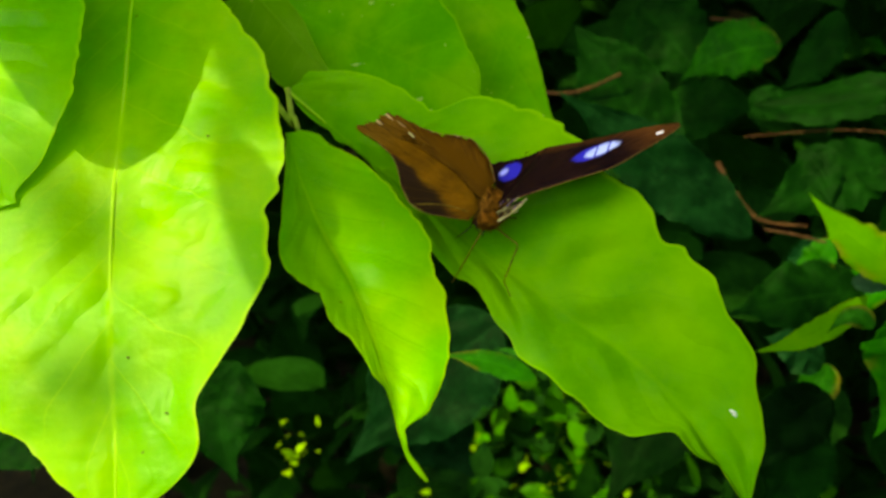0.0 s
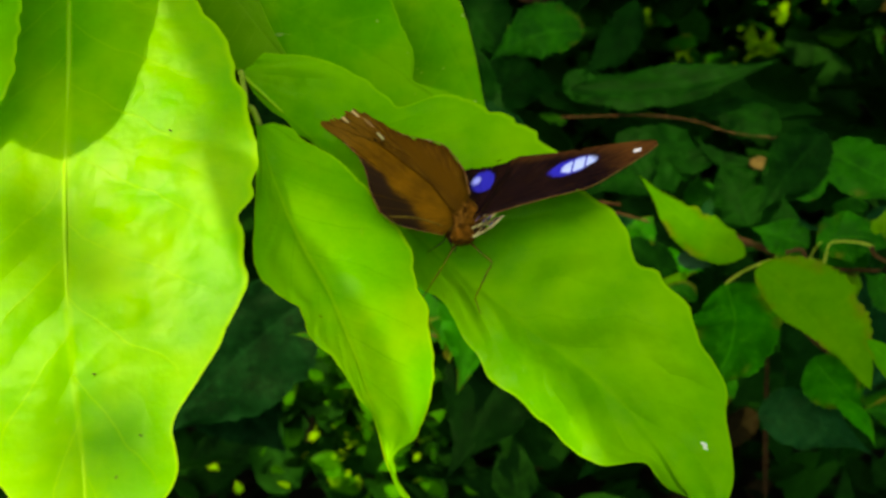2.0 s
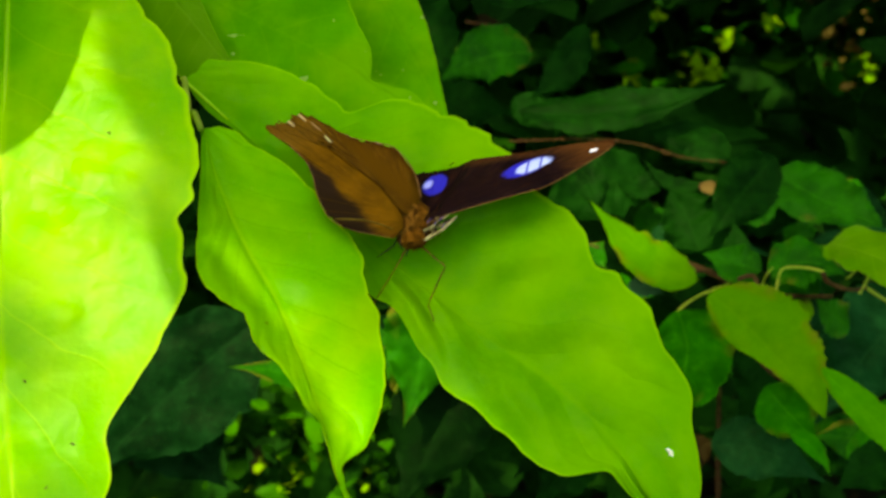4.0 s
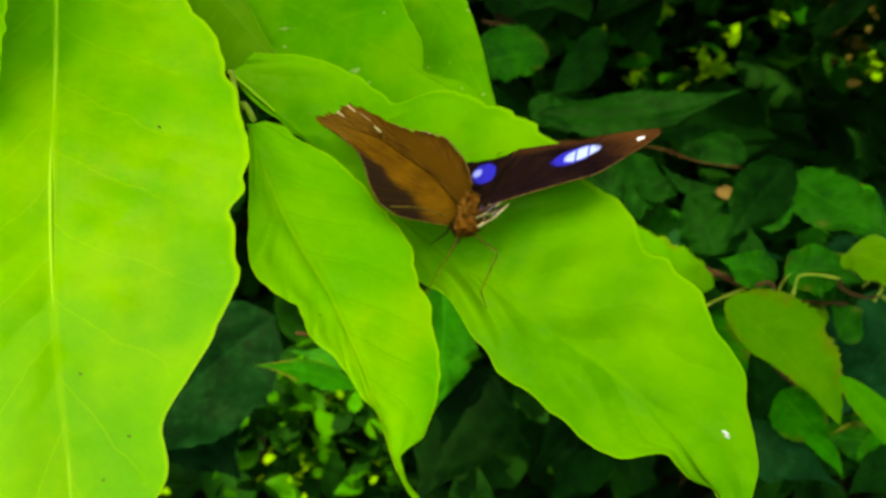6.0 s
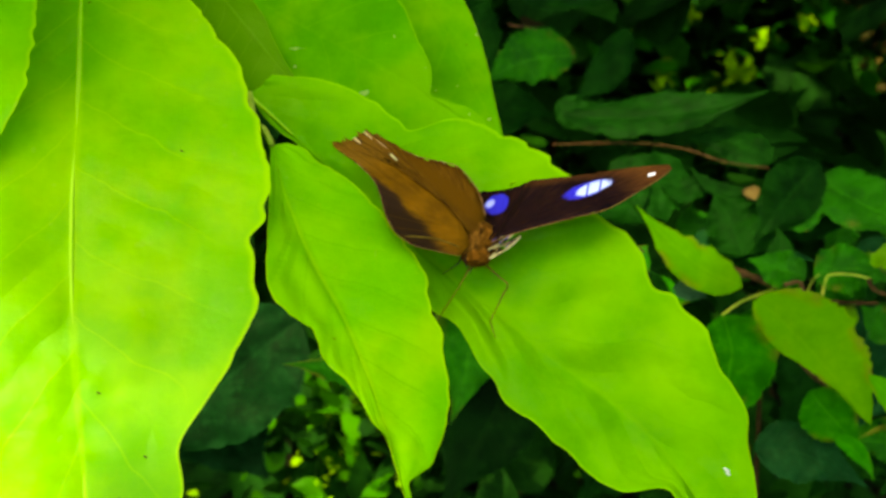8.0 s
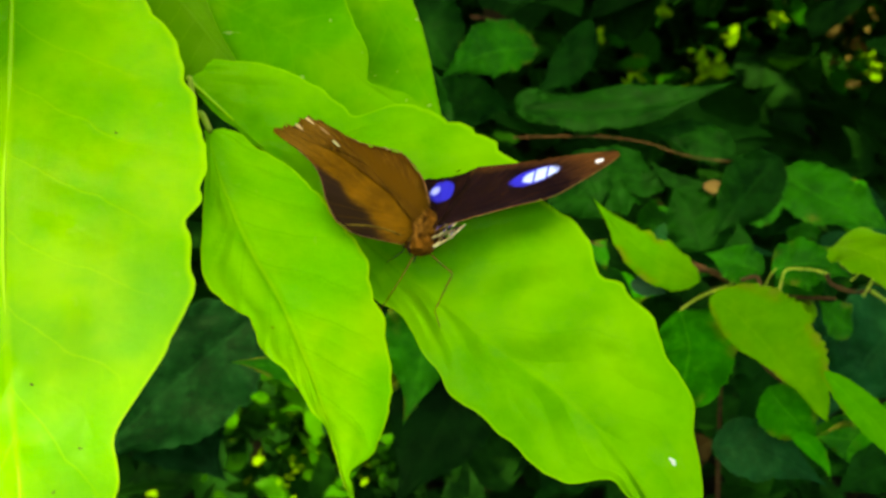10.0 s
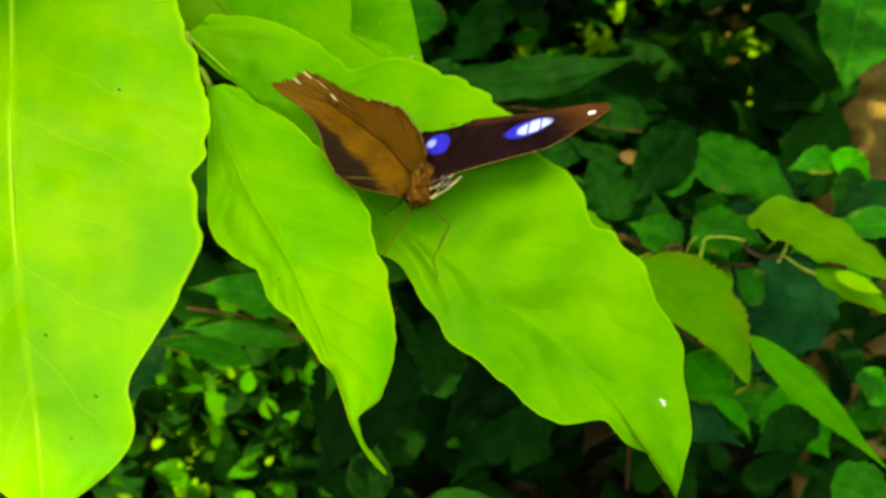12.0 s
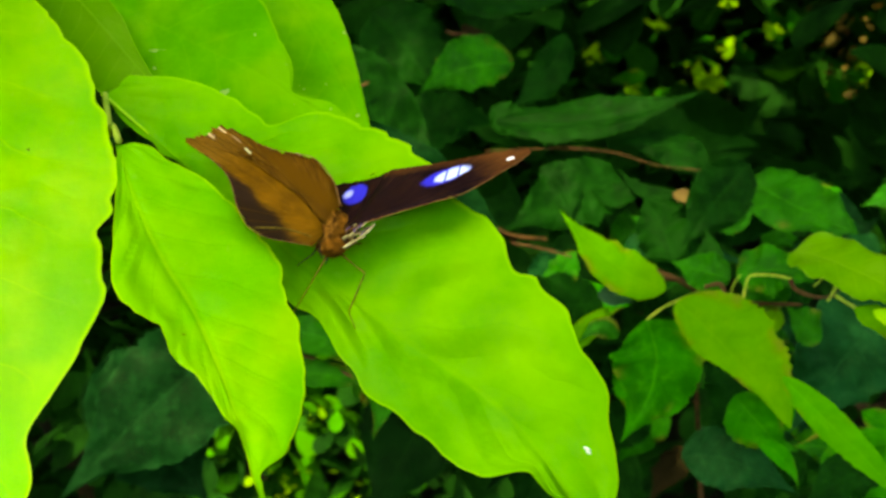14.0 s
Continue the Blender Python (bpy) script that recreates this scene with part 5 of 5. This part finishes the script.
shade_leaf(overhang, (-0.03, 0.10, 1.2), 0.6, 0.14, 0.08, 60, 240, mid)
# small unseen leaves, added to dapple the broad leaf
for k, (under, rise, long, wide, turn) in enumerate((
        ((-0.1040, -0.0400, 1.2200), 1.50, 0.050, 0.024, -35), ((-0.0860, -0.0740, 1.1880), 1.30, 0.034, 0.020, 20),
        ((-0.0660, -0.0160, 1.2400), 1.10, 0.034, 0.014, 40))):
    shade_leaf(overhang, under, rise, long, wide, turn, 242 + k, mid)
bm = bmesh.new()
tube(bm, [Vector(p) for p in ((0.55, 0.5, 0.25), (0.3, 0.2, 0.1), (0.12, 0.08, 0.02), (-0.02, 0.0, -0.02))], 0.009, 0.003, 10, 24, 0.1)
part("limb", bm, TWIG, overhang)

# one more leaf of the sprig, above the view, whose shadow falls on the top of the broad leaf
top_leaf = shade_leaf(sprig, (-0.1115, 0.0480, 1.2471), 0.08, 0.11, 0.062, -84, 300, YOUNG)
stalk((-0.1032, 0.0850, 0.0637), (-0.1395, 0.0690, 0.1400))

# an unseen twig added under the canopy to shade the topmost shrub leaves
high_twig = tagged(new("shade_twig"), "unseen twig of broad green leaves, added to shade the shrub", "twig", "branches overhead")
high_twig.location = (-0.25, 0.3, 1.95)
for k, under in enumerate(((0.045, 0.57, 1.156), (0.076, 0.585, 1.208), (0.02, 0.56, 1.14), (0.235, 0.345, 1.115), (0.265, 0.33, 1.10))):
    shade_leaf(high_twig, under, 0.8 + 0.04 * k, 0.15, 0.10, 35 * k - 50, 250 + k, mid)
bm = bmesh.new()
tube(bm, [Vector(p) for p in ((0.3, 1.2, 0.35), (0.2, 0.7, 0.2), (0.1, 0.3, 0.05), (0.04, 0.05, -0.04))], 0.008, 0.002, 10, 24, 0.1)
part("limb", bm, TWIG, high_twig)

# an unseen bough, added high up to dim the sun on the broad leaf as it swings
BOUGH_ROOT = Vector((1.75, 2.80, 6.20))
swinging = tagged(new("sun_dimming_bough"), "unseen leafy bough added high up to dim the sun", "branch", "branches overhead")
swinging.location = BOUGH_ROOT
rng = random.Random(77)
for k in range(46):
    r, w = 0.24 * math.sqrt((k + 0.5) / 46), k * 2.4
    x, y, rise, turn = -0.10 + r * math.cos(w), r * math.sin(w), 5.0 + rng.uniform(-0.08, 0.08), rng.uniform(0, 360)
    if math.hypot(x + 0.14, y + 0.12) > 0.082:  # a gap lets a little sun through to the foot of the broad leaf
        shade_leaf(swinging, (x, y, 1.23), rise, 0.16, 0.10, turn, 320 + k, mid)
bm = bmesh.new()
end = Vector((-0.10, 0.0, 1.23)) + SUN_WAY * 5.0 - BOUGH_ROOT
tube(bm, [Vector((0, 0, 0)), end * 0.3 + Vector((0, 0, 0.25)), end * 0.65 + Vector((0, 0, 0.2)), end * 0.98 + Vector((0, 0, -0.03))], 0.05, 0.004, 10, 40, 0.1)
part("limb", bm, BARK, swinging)

# ---- what the wind moves ----
SWAY = [
    (0, (-0.0007, 0.0014, -0.0067), (0.50, 2.17, 8.96)),
    (0.5, (-0.0035, -0.0210, -0.0004), (-0.30, 0.58, 5.12)),
    (1, (0.0009, -0.0072, -0.0061), (1.22, 0.81, 3.00)),
    (1.5, (-0.0001, -0.0048, -0.0098), (2.69, 0.74, 0.83)),
    (2, (-0.0016, -0.0075, -0.0086), (2.12, 1.22, 0.15)),
    (2.5, (0.0007, 0.0016, -0.0039), (1.59, 0.68, -0.95)),
    (2.7, (0.0030, 0.0005, -0.0053), (1.85, 0.20, -0.98)),
    (4.8, (0.0002, 0.0021, -0.0035), (-0.04, -0.01, -0.22)),
    (5, (-0.0000, 0.0000, -0.0000), (0.00, -0.00, 0.00)),
    (5.5, (-0.0012, 0.0012, -0.0011), (0.07, 0.16, -0.23)),
    (6, (0.0025, -0.0021, 0.0051), (-0.67, -1.06, -0.26)),
    (6.5, (0.0012, -0.0023, 0.0046), (-0.67, 0.64, 0.45)),
    (7, (0.0012, -0.0018, -0.0040), (0.95, 2.11, 1.65)),
    (7.5, (-0.0030, -0.0050, -0.0046), (-0.26, 1.79, 1.07)),
    (9.8, (0.0035, 0.0057, -0.0083), (1.73, 1.06, 0.66)),
    (10, (0.0026, 0.0046, -0.0075), (0.57, 1.26, 1.09)),
    (10.5, (0.0017, 0.0071, -0.0094), (1.09, 0.07, -0.12)),
    (11, (0.0077, 0.0115, -0.0106), (1.89, 0.12, -0.79)),
    (11.5, (0.0084, 0.0144, -0.0089), (2.50, -0.67, -2.56)),
    (12, (0.0123, 0.0219, -0.0093), (2.07, -0.93, -4.62)),
    (12.5, (0.0108, 0.0192, -0.0116), (1.87, -0.65, -2.78)),
    (13, (0.0041, 0.0105, -0.0092), (0.19, 0.61, 1.06)),
    (13.5, (0.0027, 0.0088, -0.0078), (-0.23, 0.23, 1.41)),
    (14, (0.0024, 0.0058, -0.0065), (-0.79, 0.71, 2.74)),
]

# the broad leaf and the one that overlaps it swing on their stalks
BROAD_SWING = [
    (0, (0.0018, -0.0118, 0.0035), (-1.70, -0.59, -0.91)),
    (0.5, (-0.0008, -0.0024, 0.0001), (-1.43, 0.16, 0.30)),
    (1, (-0.0008, 0.0019, -0.0010), (-1.50, 0.92, 1.49)),
    (1.5, (0.0002, -0.0013, 0.0006), (-1.79, 0.61, 1.47)),
    (2, (0.0009, -0.0034, 0.0015), (-1.59, 0.09, 1.34)),
    (2.5, (-0.0008, 0.0061, -0.0014), (-1.61, 1.03, 2.65)),
    (5, (-0.0000, -0.0000, 0.0000), (0.00, -0.00, 0.00)),
    (5.5, (-0.0003, 0.0010, -0.0003), (-1.05, 0.04, 0.68)),
    (6, (-0.0004, -0.0024, 0.0002), (-0.83, -0.39, -0.33)),
    (6.5, (-0.0014, 0.0013, -0.0007), (-0.84, -0.05, 0.32)),
    (7, (-0.0009, -0.0004, 0.0007), (-1.19, -0.20, 0.52)),
    (7.5, (-0.0022, 0.0016, -0.0040), (-1.17, 2.25, 1.92)),
    (10, (-0.0003, 0.0014, 0.0004), (0.23, -0.25, 0.14)),
    (10.5, (-0.0016, 0.0034, -0.0019), (-0.13, 0.87, 0.83)),
    (11, (0.0000, -0.0041, 0.0021), (-1.17, -0.45, 0.26)),
    (11.5, (0.0001, -0.0041, 0.0019), (-1.06, -0.30, 0.06)),
    (12, (0.0001, 0.0011, 0.0001), (-0.72, -0.26, 0.46)),
    (12.5, (-0.0004, 0.0013, 0.0002), (-0.57, -0.06, 0.56)),
    (13, (-0.0025, 0.0092, -0.0035), (0.68, 0.97, 1.63)),
    (13.5, (-0.0023, 0.0085, -0.0036), (0.83, 0.84, 1.46)),
    (14, (-0.0039, 0.0134, -0.0052), (0.55, 1.64, 2.62)),
]

NARROW_SWING = [
    (0, (-0.0020, -0.0039, 0.0008), (-0.87, -0.11, -0.38)),
    (0.5, (-0.0011, -0.0020, -0.0006), (-0.68, 0.05, -0.59)),
    (1, (-0.0002, -0.0003, 0.0012), (0.12, -1.08, -0.01)),
    (1.5, (0.0002, -0.0006, 0.0009), (0.81, -0.49, -0.51)),
    (2, (0.0003, -0.0014, 0.0009), (-0.42, -0.05, 0.03)),
    (2.5, (0.0003, 0.0025, -0.0011), (0.09, 0.99, 0.33)),
    (5, (0.0000, -0.0000, 0.0000), (0.00, -0.00, 0.00)),
    (6, (-0.0003, -0.0011, -0.0003), (0.15, -0.28, -0.32)),
    (7, (0.0000, 0.0001, 0.0000), (-0.13, 0.01, 0.63)),
    (7.5, (0.0000, -0.0009, -0.0004), (-0.10, 0.75, -0.31)),
    (10, (-0.0001, -0.0007, 0.0008), (-0.48, -0.25, -0.05)),
    (11, (0.0001, -0.0021, 0.0005), (-0.83, 0.19, 0.12)),
    (12, (0.0004, -0.0006, 0.0005), (-0.24, -0.02, 0.48)),
    (13, (0.0002, 0.0002, -0.0001), (-0.10, -0.10, 0.06)),
    (14, (0.0003, 0.0000, -0.0000), (-0.33, -0.55, 0.16)),
]

# the upper leaves flutter on their own stalks
FLUTTER = [
    (0, (0.0047, -0.0006, -0.0057)),
    (0.5, (0.0002, -0.0011, -0.0033)),
    (1.5, (-0.0059, -0.0015, -0.0028)),
    (2, (-0.0049, -0.0013, -0.0026)),
    (2.5, (-0.0076, -0.0002, -0.0005)),
    (5, (-0.0000, -0.0000, 0.0000)),
    (5.5, (-0.0021, 0.0001, 0.0002)),
    (6, (0.0001, 0.0001, 0.0003)),
    (6.5, (-0.0013, 0.0002, 0.0005)),
    (7, (-0.0045, 0.0000, -0.0001)),
    (7.5, (-0.0017, 0.0002, 0.0006)),
    (10, (-0.0052, 0.0002, 0.0004)),
    (10.5, (-0.0058, 0.0002, 0.0004)),
    (11, (-0.0069, 0.0005, 0.0006)),
    (11.5, (-0.0064, 0.0004, 0.0006)),
    (12, (-0.0088, 0.0011, 0.0006)),
    (12.5, (-0.0077, 0.0008, 0.0008)),
    (13, (-0.0058, 0.0004, 0.0003)),
    (13.5, (-0.0045, 0.0003, 0.0004)),
    (14, (-0.0033, 0.0003, 0.0007)),
]


def motions():
    rows = []
    for t, d, turn in SWAY:
        rows.append((t, Matrix.Translation(PIVOT + Vector(d)) @ pose(0, 0, 0, *turn)))
    walk(sprig, rows)
    walk(butterfly, rows)
    # the added bough swings across the sun to dim it
    walk(swinging, [(t, Matrix.Translation(BOUGH_ROOT) @ pose(0, 0, 0, 0, 0, 5.5 * (1 - f))) for t, f in (
        (0, 0.0), (1.5, 0.03), (2.7, 0.0), (4.2, 0.3), (5, 0.465), (5.5, 0.525), (6, 0.61), (7, 0.95), (8.5, 1.0), (11, 0.98), (14, 1.0))])
    for ob, swing in ((broad_leaf, BROAD_SWING), (over_leaf, BROAD_SWING), (top_leaf, BROAD_SWING), (narrow_leaf, NARROW_SWING)):
        walk(ob, [(t, Matrix.Translation(d) @ pose(0, 0, 0, *turn)) for t, d, turn in swing])
    for ob in (upper_leaf, rear_leaf):
        walk(ob, [(t, Matrix.Translation(d)) for t, d in FLUTTER])


motions()
